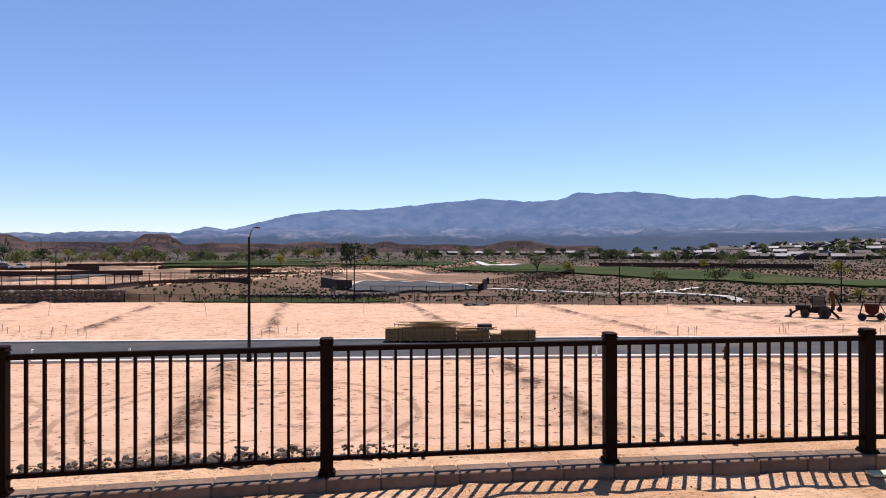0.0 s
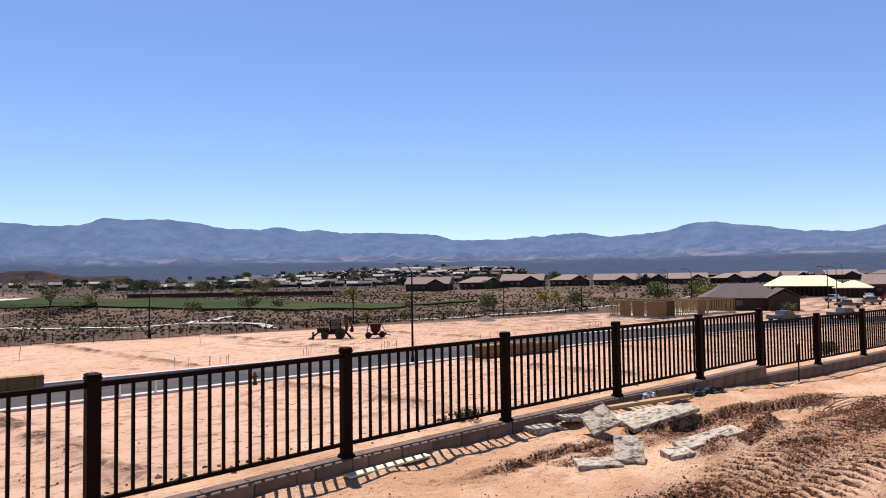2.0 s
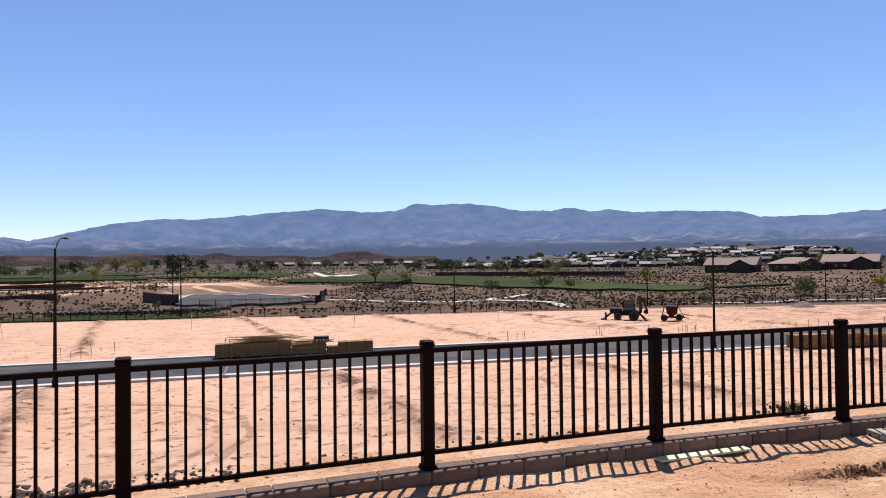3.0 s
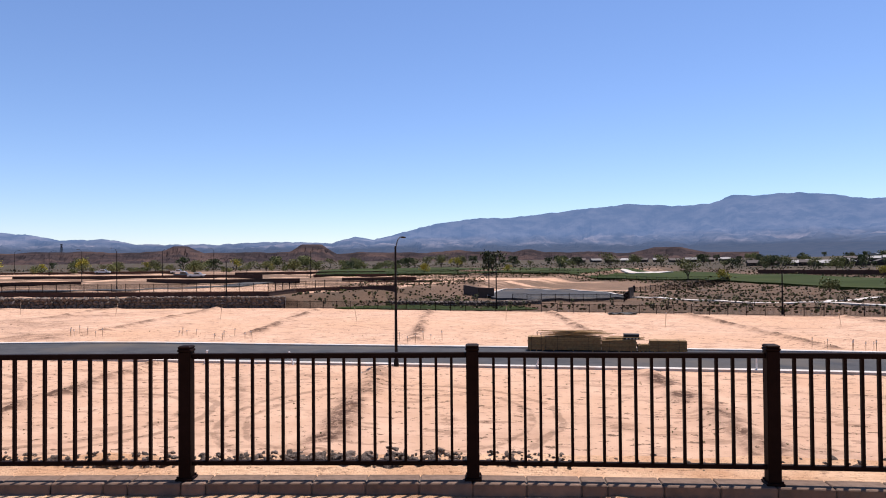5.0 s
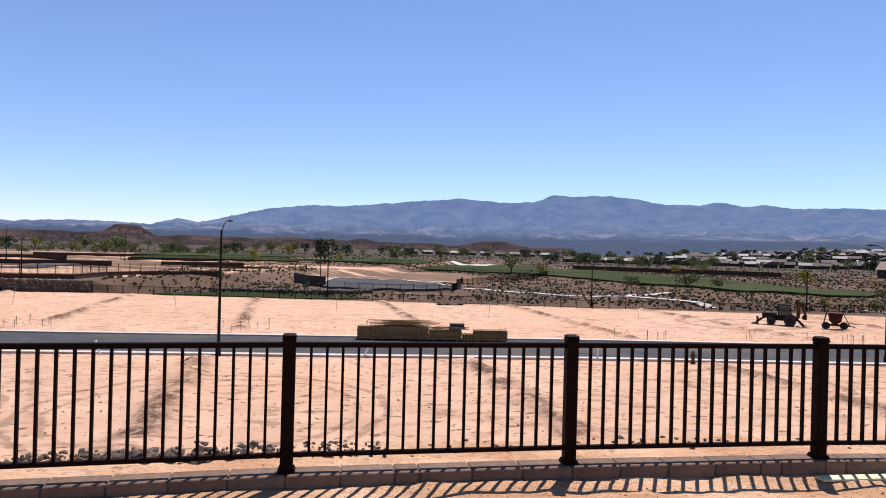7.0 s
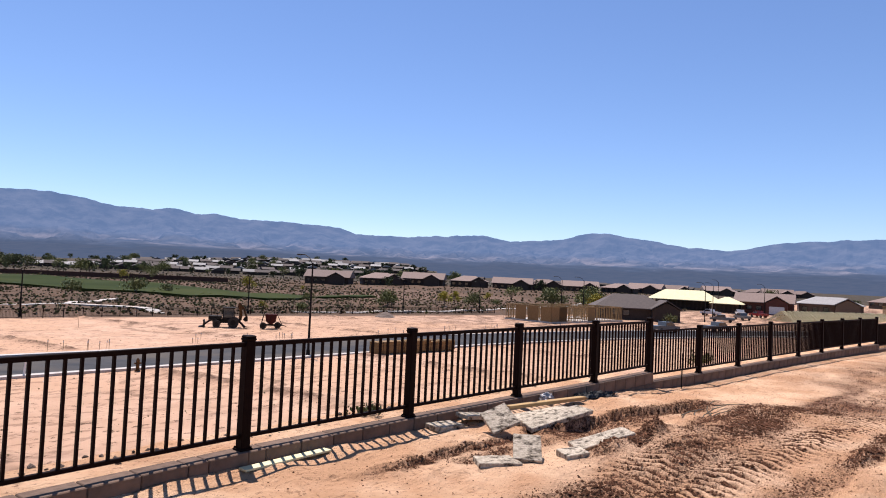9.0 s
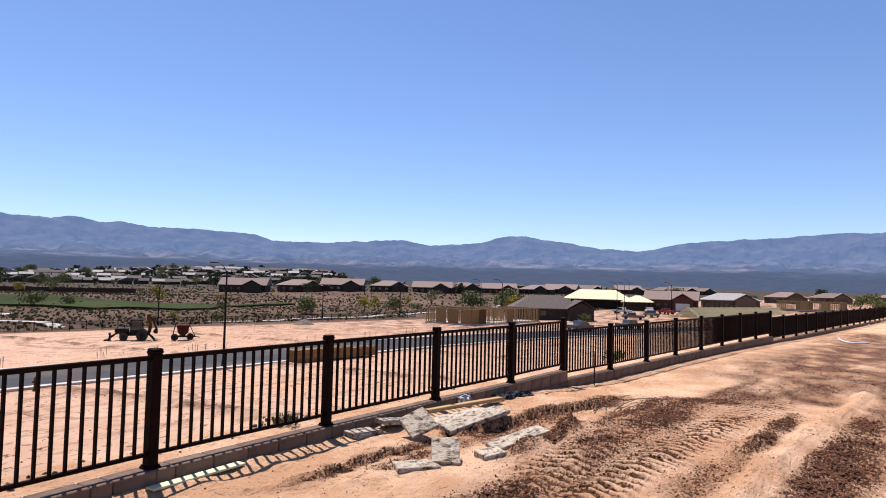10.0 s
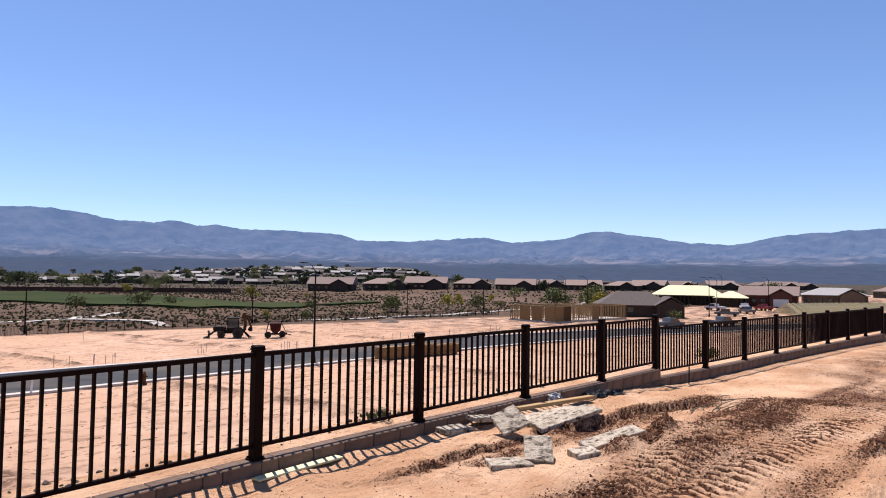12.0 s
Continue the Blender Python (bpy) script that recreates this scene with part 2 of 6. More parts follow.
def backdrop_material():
    """Far mountains: bare rock with pale washes above a dark fan of scrub; a blue glow stands in for kilometres of
    bright air.
    """
    m = bpy.data.materials.new("far_mountain")
    m.use_nodes = True
    nt = m.node_tree
    N, L = nt.nodes, nt.links
    p = N["Principled BSDF"]
    p.inputs["Roughness"].default_value, p.inputs["Specular IOR Level"].default_value = 1.0, 0.0
    geo = N.new("ShaderNodeNewGeometry")
    sep = N.new("ShaderNodeSeparateXYZ")
    L.new(geo.outputs["Position"], sep.inputs[0])

    def noi(scale, detail, stretch):
        mp = N.new("ShaderNodeMapping")
        mp.inputs["Scale"].default_value = stretch
        L.new(geo.outputs["Position"], mp.inputs[0])
        n = N.new("ShaderNodeTexNoise")
        n.inputs["Scale"].default_value, n.inputs["Detail"].default_value, n.inputs["Roughness"].default_value = scale, detail, 0.6
        L.new(mp.outputs[0], n.inputs["Vector"])
        return n.outputs[0]

    def rng(src, a, b, lo=0.0, hi=1.0):
        r = N.new("ShaderNodeMapRange")
        for k, v in enumerate((a, b, lo, hi)):
            r.inputs[k + 1].default_value = v
        L.new(src, r.inputs[0])
        return r.outputs[0]

    def mth(op, a, b):
        x = N.new("ShaderNodeMath")
        x.operation = op
        for sock, v in ((x.inputs[0], a), (x.inputs[1], b)):
            if hasattr(v, "links"):
                L.new(v, sock)
            else:
                sock.default_value = v
        return x.outputs[0]

    def mixc(f, a, b):
        x = N.new("ShaderNodeMix")
        x.data_type = "RGBA"
        L.new(f, x.inputs[0])
        for sock, v in ((x.inputs[6], a), (x.inputs[7], b)):
            if hasattr(v, "links"):
                L.new(v, sock)
            else:
                sock.default_value = v
        return x.outputs[2]

    rock = mixc(rng(noi(0.009, 8, (1, 1, 1.6)), 0.4, 0.62), (0.02, 0.0208, 0.0246, 1), (0.0477, 0.0447, 0.0462, 1))
    pale = mth("MULTIPLY", rng(noi(0.0045, 7, (1, 1, 4)), 0.5, 0.66), rng(sep.outputs["Z"], 190, 95))
    rock = mixc(pale, rock, (0.115, 0.0963, 0.0924, 1))
    fan = mixc(rng(noi(0.02, 6, (1, 1, 4)), 0.4, 0.6), (0.0154, 0.0146, 0.0139, 1), (0.0231, 0.0208, 0.0193, 1))
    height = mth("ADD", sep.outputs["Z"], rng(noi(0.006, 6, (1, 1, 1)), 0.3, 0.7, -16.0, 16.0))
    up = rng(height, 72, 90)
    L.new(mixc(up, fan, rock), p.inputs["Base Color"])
    # blue emission paints the haze over the rock, stronger higher up
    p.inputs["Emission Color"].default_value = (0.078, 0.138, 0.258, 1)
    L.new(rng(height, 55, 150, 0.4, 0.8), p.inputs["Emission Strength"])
    return m


# brown earth, its colours darkened and cooled to carry purple distance haze
M_BADLAND = mat("badland_earth", (0.042, 0.032, 0.033), 0.95, 0, (0.022, 0.019, 0.021), 0.03, 9, color3=(0.07, 0.047, 0.042), scale3=0.012, stretch=(1, 1, 5), spec=0.0)
M_GROUND = ground_material()
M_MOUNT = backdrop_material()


# ---- mesh helpers ----
def mesh_of(name, bm, material, smooth=False):
    me = bpy.data.meshes.new(name)
    bm.to_mesh(me)
    bm.free()
    for mm in (material if isinstance(material, (list, tuple)) else [material]):
        me.materials.append(mm)
    if smooth:
        me.polygons.foreach_set("use_smooth", [True] * len(me.polygons))
    return me


def part(name, bm, material, parent=None, label="", smooth=False, m=None):
    ob = new(name, mesh_of(name, bm, material, smooth))
    if parent:
        ob.parent = parent
    if m is not None:
        ob.matrix_basis = m
    if label:
        ob["label"] = label
    return ob


def shared(name, me, parent, m):
    ob = new(name, me)
    ob.parent = parent
    ob.matrix_basis = m
    return ob


def thing(name, m, label, category, group="", kind=""):
    ob = new(name)
    ob.matrix_basis = m
    ob.empty_display_size = 0.2
    return tagged(ob, label, category, group, kind)


def box(bm, cx, cy, cz, sx, sy, sz, bevel=0.0, m=None):
    """Box centred at c with full sizes s."""
    g = bmesh.ops.create_cube(bm, size=1.0)
    vs = g["verts"]
    bmesh.ops.scale(bm, vec=(sx, sy, sz), verts=vs)
    bmesh.ops.translate(bm, vec=(cx, cy, cz), verts=vs)
    if bevel:
        es = list({e for v in vs for e in v.link_edges})
        r = bmesh.ops.bevel(bm, geom=es, offset=bevel, segments=1, affect="EDGES")
        vs = list({v for f in r["faces"] for v in f.verts} | {v for v in vs if v.is_valid})
    if m is not None:
        bmesh.ops.transform(bm, matrix=m, verts=vs)
    return vs


def tube(bm, p, q, r1, r2=None, seg=8, caps=True):
    p, q = Vector(p), Vector(q)
    d = q - p
    g = bmesh.ops.create_cone(bm, cap_ends=caps, segments=seg, radius1=r1, radius2=r1 if r2 is None else r2, depth=d.length)
    bmesh.ops.transform(bm, matrix=Matrix.Translation((p + q) / 2) @ d.to_track_quat("Z", "Y").to_matrix().to_4x4(), verts=g["verts"])
    return g["verts"]


def beam(bm, p, q, w, h):
    """Straight bar of w by h from p to q."""
    p, q = Vector(p), Vector(q)
    d = q - p
    return box(bm, 0, 0, 0, w, h, d.length, 0, Matrix.Translation((p + q) / 2) @ d.to_track_quat("Z", "Y").to_matrix().to_4x4())


def prism(bm, pts, x0, x1, axis="x"):
    """Extrude a closed outline (pairs) between two stations along an axis."""
    def at(u, v, w):
        return {"x": (w, u, v), "y": (u, w, v), "z": (u, v, w)}[axis]
    a = [bm.verts.new(at(u, v, x0)) for u, v in pts]
    b = [bm.verts.new(at(u, v, x1)) for u, v in pts]
    n = len(pts)
    bm.faces.new(a)
    bm.faces.new(b[::-1])
    for i in range(n):
        bm.faces.new((a[i], b[i], b[(i + 1) % n], a[(i + 1) % n]))
    bmesh.ops.recalc_face_normals(bm, faces=bm.faces[:])


def vnoise(x, y, seed=0):
    """Smooth value noise in -1..1 on arrays."""
    x, y = np.asarray(x, float), np.asarray(y, float)
    xi, yi = np.floor(x).astype(np.int64), np.floor(y).astype(np.int64)
    fx, fy = x - xi, y - yi
    fx, fy = fx * fx * (3 - 2 * fx), fy * fy * (3 - 2 * fy)

    def h(i, j):
        n = (i * 374761393 + j * 668265263 + seed * 1442695) & 0x7FFFFFFF
        n = ((n ^ (n >> 13)) * 1274126177) & 0x7FFFFFFF
        n = (n ^ (n >> 16)) & 0xFFFF
        return n / 32767.5 - 1.0
    a, b, c, d = h(xi, yi), h(xi + 1, yi), h(xi, yi + 1), h(xi + 1, yi + 1)
    return (a * (1 - fx) + b * fx) * (1 - fy) + (c * (1 - fx) + d * fx) * fy


def fbm(x, y, octaves=4, seed=0, gain=0.5):
    s, amp, f = 0.0, 1.0, 1.0
    for o in range(octaves):
        s = s + amp * vnoise(x * f + 17.3 * o, y * f - 9.1 * o, seed + o)
        amp, f = amp * gain, f * 2.03
    return s


def step(v, lo, hi):
    t = np.clip((np.asarray(v, float) - lo) / (hi - lo), 0, 1)
    return t * t * (3 - 2 * t)


# ---- the fence's line ----
PITCH = 2.12
HEADING = [0.06, 0.06, 0.06, 0.05, 0.0, -0.024, -0.068, -0.088, -0.103, -0.081, -0.164, -0.152, -0.15, -0.17, -0.16, -0.164, -0.167, -0.182, -0.183, -0.21, -0.18, -0.2, -0.2, -0.19] + [-0.2] * 18
POSTS = [(2.12, 0.0)]
for hd in HEADING[4:]:
    x, y = POSTS[-1]
    POSTS.append((x + PITCH * math.cos(hd), y + PITCH * math.sin(hd)))
for hd in HEADING[3::-1]:
    x, y = POSTS[0]
    POSTS.insert(0, (x - PITCH * math.cos(hd), y - PITCH * math.sin(hd)))
FIRST = -3  # number of the first post
PX, PY = np.array([p[0] for p in POSTS]), np.array([p[1] for p in POSTS])


def wall_top(k):
    """Height of the block wall's top under panel k (from post k to k + 1)."""
    return 0.0 if k < 7 else -0.17 if k < 15 else -0.36


def fence_y(x):
    x = np.asarray(x, float)
    y = np.interp(x, PX, PY)
    y = np.where(x < PX[0], PY[0] + (x - PX[0]) * math.tan(HEADING[0]), y)
    return np.where(x > PX[-1], PY[-1] + (x - PX[-1]) * math.tan(HEADING[-1]), y)


LOT = -6.4


def road_mid(x):
    """Centre line of the street: straight, bending towards the pad at its far end."""
    x = np.asarray(x, float)
    return 51.6 - 0.135 * x - 0.05 * np.clip(24 - x, 0, 46) - 0.0028 * np.maximum(x - 62, 0) ** 2 * (x < 130) - (x >= 130) * (12.95 + 0.38 * (x - 130)) - 0.0062 * np.clip(-24 - x, 0, 30) ** 2 - 0.3 * np.maximum(-54 - x, 0)


def berm(x, y, x0, y0, x1, y1, w, h):
    """A low ridge along a line."""
    dx, dy = x1 - x0, y1 - y0
    n2 = dx * dx + dy * dy
    t = np.clip(((x - x0) * dx + (y - y0) * dy) / n2, 0, 1)
    d = np.hypot(x - x0 - t * dx, y - y0 - t * dy)
    return h * np.exp(-(d / w) ** 2)


# loose dirt on the pad: x, y, radius along x, along y, height
HEAPS = [(9.25, -2.2, 0.34, 0.13, 0.09), (10.55, -2.27, 0.38, 0.17, 0.14), (9.9, -2.3, 0.4, 0.1, 0.05), (9.6, -4.26, 0.5, 0.16, 0.09), (10.2, -4.3, 0.35, 0.12, 0.06), (10.85, -4.42, 0.5, 0.16, 0.12), (12.4, -4.58, 0.6, 0.12, 0.06), (12.3, -5.1, 0.25, 0.1, 0.08), (14.4, -3.55, 0.6, 0.12, 0.06), (9.6, -1.32, 0.5, 0.1, 0.05)]
LOOSE_BANDS = [(7.2, -2.55, 9.1, -2.75, 0.3), (9.1, -2.85, 14.4, -3.2, 0.42), (14.4, -3.4, 18.9, -4.85, 0.6), (18.9, -4.95, 34.0, -7.6, 1.3), (8.2, -4.75, 14.2, -5.75, 0.4), (14.2, -5.8, 30.0, -8.6, 0.6), (8.0, -1.25, 9.6, -1.5, 0.12), (9.6, -1.5, 13.6, -2.05, 0.2), (11.0, -2.5, 14.6, -2.72, 0.16), (8.6, -3.9, 9.6, -4.05, 0.2), (19, -6.5, 42, -10.5, 1.6), (15.0, -3.2, 20.0, -4.1, 0.22), (20.0, -4.8, 42.0, -8.2, 1.9), (16.5, -5.0, 30.0, -7.2, 0.9), (8.8, -4.12, 11.8, -4.5, 0.2), (11.8, -4.5, 14.0, -4.6, 0.14)]
TREADS = [(8.3, -4.72, 20.0, -7.05, 0.34), (7.4, -2.62, 14.4, -3.12, 0.3), (8.0, -3.12, 19.0, -5.0, 0.26), (14.4, -3.5, 30.0, -6.9, 0.4)]


def pad_base(x):
    return -0.085 - 0.035 * step(x, 4, 7) - 0.24 * step(x, 11.5, 16.5) - 0.16 * step(x, 22, 40)


def ledge_line(x):
    """Where the washed-out edge runs on the pad."""
    return np.interp(x, [6.6, 7.6, 8.1, 8.7, 9.4, 10.2, 10.8, 11.9, 12.7, 13.9], [-0.85, -0.95, -0.98, -1.08, -1.2, -1.36, -1.48, -1.58, -1.88, -1.88]) + 0.09 * vnoise(x * 2.6, x * 0, 7) + 0.05 * vnoise(x * 7, x * 0, 8) + 0.012 * vnoise(x * 13, x * 0, 9)


def loose(x, y):
    s = 0.0
    for hx, hy, rx, ry, h in HEAPS:
        s = np.maximum(s, 1.7 * np.exp(-(((x - hx) / rx) ** 2 + ((y - hy) / ry) ** 2)))
    for x0, y0, x1, y1, w in LOOSE_BANDS:
        s = np.maximum(s, berm(x, y, x0, y0, x1, y1, w, 1.0))
    s = s * (0.75 + 0.5 * fbm(x * 1.3, y * 2.2, 3, 5))
    # treads: turned dirt, with the shade in the lug grooves added to the mask
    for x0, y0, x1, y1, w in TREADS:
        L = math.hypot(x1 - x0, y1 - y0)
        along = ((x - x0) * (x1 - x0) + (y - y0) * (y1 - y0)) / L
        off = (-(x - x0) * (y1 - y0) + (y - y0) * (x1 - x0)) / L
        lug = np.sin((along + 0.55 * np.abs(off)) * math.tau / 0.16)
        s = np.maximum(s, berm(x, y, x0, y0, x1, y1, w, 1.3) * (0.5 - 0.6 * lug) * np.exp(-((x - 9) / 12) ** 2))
    # shade under the washed-out edge, painted as a dark band along its foot
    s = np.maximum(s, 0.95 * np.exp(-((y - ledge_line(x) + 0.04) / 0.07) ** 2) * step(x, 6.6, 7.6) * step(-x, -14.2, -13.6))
    s = s - berm(x, y, 8.6, -4.33, 17.8, -5.78, 0.16, 1.4)
    return np.clip(s, 0, 1)


TERRACE = -4.6


def terrace(x, y):
    """1 on the raised lots behind the rock wall, which run to the left of a scrub bank."""
    front = y - (107.6 + 0.0 * x)
    right = -36.0 + 0.55 * (y - 108) - x
    return step(front, 0.1, 0.9) * step(right, -9.0, 0.0)


def far_rise(x, y):
    """The plain climbs gently with distance; a long low hill carries the far houses."""
    r = np.hypot(x - 2.4, y + 4.9)
    az = np.degrees(np.arctan2(x - 2.4, y + 4.9))
    right = step(az, 30, 62)
    z = (1.6 + 1.6 * right) * step(r, 175, 300) + 3.6 * step(r, 300, 1500)
    hill = (0.55 * step(az, 18, 30) + 0.45 * step(az, 30, 42)) * step(-az, -55.5, -50.5) * (step(r, 480, 760) * 12.0)
    z = z + hill * step(-r, -1100, -900)
    return z + terrace(x, y) * (TERRACE - LOT)


LOT_LINES = [-6.5 + 18.7 * k for k in range(-6, 6)]


def lot_marks(x, y):
    """Turned, darker earth on the lots: lot lines, wheel tracks, turning rings by the machines."""
    s = np.zeros_like(x)
    rag = 0.55 + 0.75 * fbm(x * 0.7, y * 0.7, 3, 101)
    for bx in LOT_LINES:
        s = np.maximum(s, berm(x, y, bx - 1.6, 101 - 0.22 * bx, bx + 0.8, 60 - 0.135 * bx, 0.7, 1.25) * rag)
        s = np.maximum(s, berm(x, y, bx + 0.4, 46.0 - 0.135 * bx, bx + 1.6, 20.0, 0.9, 1.15) * rag)
    for x0, y0, x1, y1, w, a in ((-26.2, 24, -24.8, 36, 0.45, 0.9), (-24.8, 36, -24.4, 44, 0.4, 0.9), (-7.1, 40, -5.0, 21, 0.5, 1.0), (-6.3, 40, -4.2, 21, 0.4, 0.8), (13.3, 44, 12.6, 21, 0.3, 0.8), (8, 27, 20, 21, 0.3, 0.5), (-16, 42, -9, 24, 0.3, 0.4), (-4, 70, 22, 66, 0.5, 0.3), (22, 75, 52, 70, 0.5, 0.35), (-120, 62, -58, 78, 6.0, 0.75), (-110, 60, -47, 65, 4.0, 0.95), (-70, 80, -52, 98, 3.0, 0.6), (120, 50, 300, -20, 42.0, 0.95), (95, 68, 112, 70, 6.0, 0.5), (60, 72, 110, 72, 2.0, 0.3), (20, 36, 45, 30, 0.4, 0.4), (24, 26, 60, 22, 0.5, 0.4)):
        s = np.maximum(s, berm(x, y, x0, y0, x1, y1, w, a) * rag)
    return np.clip(s, 0, 1)


def ground_height(x, y):
    x, y = np.asarray(x, float), np.asarray(y, float)
    d = y - fence_y(x)
    pad = slope = lots = np.zeros_like(d)
    if np.any(d < 0):
        pad = pad_height(x, y, d)
    if np.any((d > -0.2) & (d < 14.5)):
        shelf = -0.035 + 0.02 * fbm(x * 2, y * 3, 3, 41) - 0.2 * step(x, 14.0, 15.5)
        slope = shelf - (6.4 + shelf) * np.clip((d - 0.75) / 13.5, 0, 1) ** 0.97
    if np.any(d > 9):
        lots = lot_height(x, y)
    z = np.where(d < 0, pad, np.where(d < 14.3, np.maximum(slope, LOT + lots * step(d, 10, 14)), LOT + lots))
    # sinks out of sight under the wall
    z = np.where(np.abs(d) < 0.07, np.minimum(z, -0.5 + 0 * x), z)
    return z + far_rise(x, y)


def pad_height(x, y, d):
    lo = loose(x, y)
    near = np.exp(-((x - 9) / 11) ** 2)
    pad = pad_base(x) + 0.03 * fbm(x * 0.5, y * 0.8, 3, 3) * step(-d, 0.15, 1.0)
    pad = pad + near * (0.022 * fbm(x * 2.3, y * 3.1, 4, 11) + 0.010 * fbm(x * 6, y * 8, 2, 12) + lo * 0.024 * fbm(x * 9, y * 11, 2, 23, 0.7))
    for hx, hy, rx, ry, h in HEAPS:
        pad = pad + h * np.exp(-(((x - hx) / rx) ** 2 + ((y - hy) / ry) ** 2)) * (1 + 0.5 * fbm(x * 8, y * 8, 3, 31))
    # washed-out edge that runs away from the wall near the slabs
    ledge_y = ledge_line(x)
    below = np.clip(ledge_y - y, 0, None)
    pad = pad - (0.045 + 0.09 * step(x, 8.6, 11.2)) * (1 + 0.35 * vnoise(x * 4, y * 6, 19)) * (1 - step(y - ledge_y, -0.035, 0.01)) * np.exp(-below / 1.6) * step(x, 6.2, 7.0) * step(-x, -14.0, -13.0)
    # tyre ruts with lug marks
    pad = pad + berm(x, y, 8.6, -4.33, 17.8, -5.78, 0.13, 0.085)
    for x0, y0, x1, y1, w in TREADS:
        ux, uy = (x1 - x0), (y1 - y0)
        L = math.hypot(ux, uy)
        along = ((x - x0) * ux + (y - y0) * uy) / L
        off = (-(x - x0) * uy + (y - y0) * ux) / L
        lug = np.sin((along + 0.55 * np.abs(off)) * math.tau / 0.16)
        pad = pad + berm(x, y, x0, y0, x1, y1, w, 1.0) * (0.022 * lug * near - 0.018) * (0.75 + 0.5 * vnoise(x * 1.1, y * 1.4, 15))
    return pad


def lot_height(x, y):
    lots = 0.06 * fbm(x * 0.08, y * 0.08, 3, 51) + 0.02 * fbm(x * 0.6, y * 0.6, 2, 53)
    if np.any(y + 0.235 * x < 112):
      for bx in LOT_LINES:
        lots = lots + berm(x, y, bx - 1.4, 98.5 - 0.22 * bx, bx + 0.8, 60 - 0.135 * bx, 0.7, 0.24) * (1 + 0.6 * vnoise(x, y, 57))
        lots = lots + berm(x, y, bx + 0.4, 46.0 - 0.135 * bx, bx + 1.6, 20.0, 0.9, 0.25) * (1 + 0.6 * vnoise(x, y, 58))
    roadside = np.abs(y - road_mid(x))
    lots = lots * step(roadside, 5.2, 7.0)
    far = step(y + 0.235 * x, 103, 112)
    lots = lots + far * (0.35 * fbm(x * 0.03, y * 0.03, 3, 61) + 0.25 * fbm(x * 0.2, y * 0.2, 3, 63))
    return lots


def lines(parts):
    """Grid stations: fine stretch, then ever wider steps to both ends."""
    lo, hi, fine, end_lo, end_hi, grow, cap = parts
    mid = list(np.arange(lo, hi + fine / 2, fine))
    up, dn, s = [], [], fine
    v = hi
    while v < end_hi:
        s = min(s * grow, (0.3 if 20 < v < 46 else cap) if v < 108 else 1e9)
        v += s
        up.append(v)
    v, s = lo, fine
    while v > end_lo:
        s = min(s * grow, (0.3 if v > -28 else cap) if v > -50 and lo > 0 else 1e9)
        v -= s
        dn.append(v)
    return np.array(dn[::-1] + mid + up)


def build_ground():
    xs = lines((4.2, 14.5, 0.032, -4600, 4600, 1.055, 0.75))
    ys = lines((-5.6, 0.9, 0.032, -4600, 4600, 1.055, 0.5))
    gx, gy = np.meshgrid(xs, ys)
    gz = ground_height(gx, gy)
    nx, ny = len(xs), len(ys)
    co = np.stack([gx, gy, gz], -1).reshape(-1, 3)
    i = np.arange((ny - 1) * (nx - 1))
    b = (i // (nx - 1)) * nx + i % (nx - 1)
    faces = np.stack([b, b + 1, b + nx + 1, b + nx], -1)
    me = bpy.data.meshes.new("ground")
    me.from_pydata(co.tolist(), [], faces.tolist())
    me.materials.append(M_GROUND)
    # loose: turned dirt, plus the painted shade of treads and washed-out edge
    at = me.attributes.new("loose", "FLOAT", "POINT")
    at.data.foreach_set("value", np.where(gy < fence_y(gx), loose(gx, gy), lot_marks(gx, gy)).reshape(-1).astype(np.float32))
    at = me.attributes.new("graded", "FLOAT", "POINT")
    gr = step(-(gx + 41 - 0.62 * (gy - 108)), -4, 4) * step(gy, 107, 109) * step(-gy, -330, -270) * (gx > -260)
    gr = np.maximum(gr, step(gx, -4, 4) * step(-gx, -52, -44) * step(gy, 158, 163) * step(-gy, -214, -204))
    at.data.foreach_set("value", gr.reshape(-1).astype(np.float32))
    me.polygons.foreach_set("use_smooth", [True] * len(me.polygons))
    tagged(new("ground", me), "pink-red graded desert dirt with tyre marks", "ground", kind="structure")


def z_at(x, y):
    return float(ground_height(np.array([x]), np.array([y]))[0])


build_ground()

# ---- mountains ----
# skyline: azimuth from +y in degrees, elevation in degrees
RIDGE = [(-60, 1.5), (-48, 1.7), (-42.4, 1.9), (-38.9, 2.3), (-35.9, 2.08), (-34.2, 1.69), (-31.1, 1.78), (-29, 1.42), (-22.8, 1.4), (-19.6, 1.62), (-13.9, 1.5), (-11.9, 2.05), (-10.2, 1.75), (-5.1, 3.08), (-3, 3.35), (-1.1, 3.6), (0.8, 3.5), (3.7, 3.78), (7.5, 4.16), (11.2, 4.5), (14.8, 4.22), (17.4, 4.3), (19.1, 4.9), (20.9, 4.78), (23.1, 4.93), (25.4, 4.72), (28.2, 4.22), (30.8, 4.13), (32.3, 4.42), (34, 3.98), (35.6, 4.15), (37.3, 3.86), (40.8, 3.88), (45.6, 3.66), (47, 3.18), (51, 3.15), (57.7, 3.56), (60.3, 3.18), (64.5, 3.46), (66.1, 4.0), (68, 4.16), (70.7, 3.77), (74.6, 3.18), (77.8, 2.98), (81.7, 3.76), (88.2, 4.07), (91.6, 4.4), (98, 4.3), (115, 3.5)]


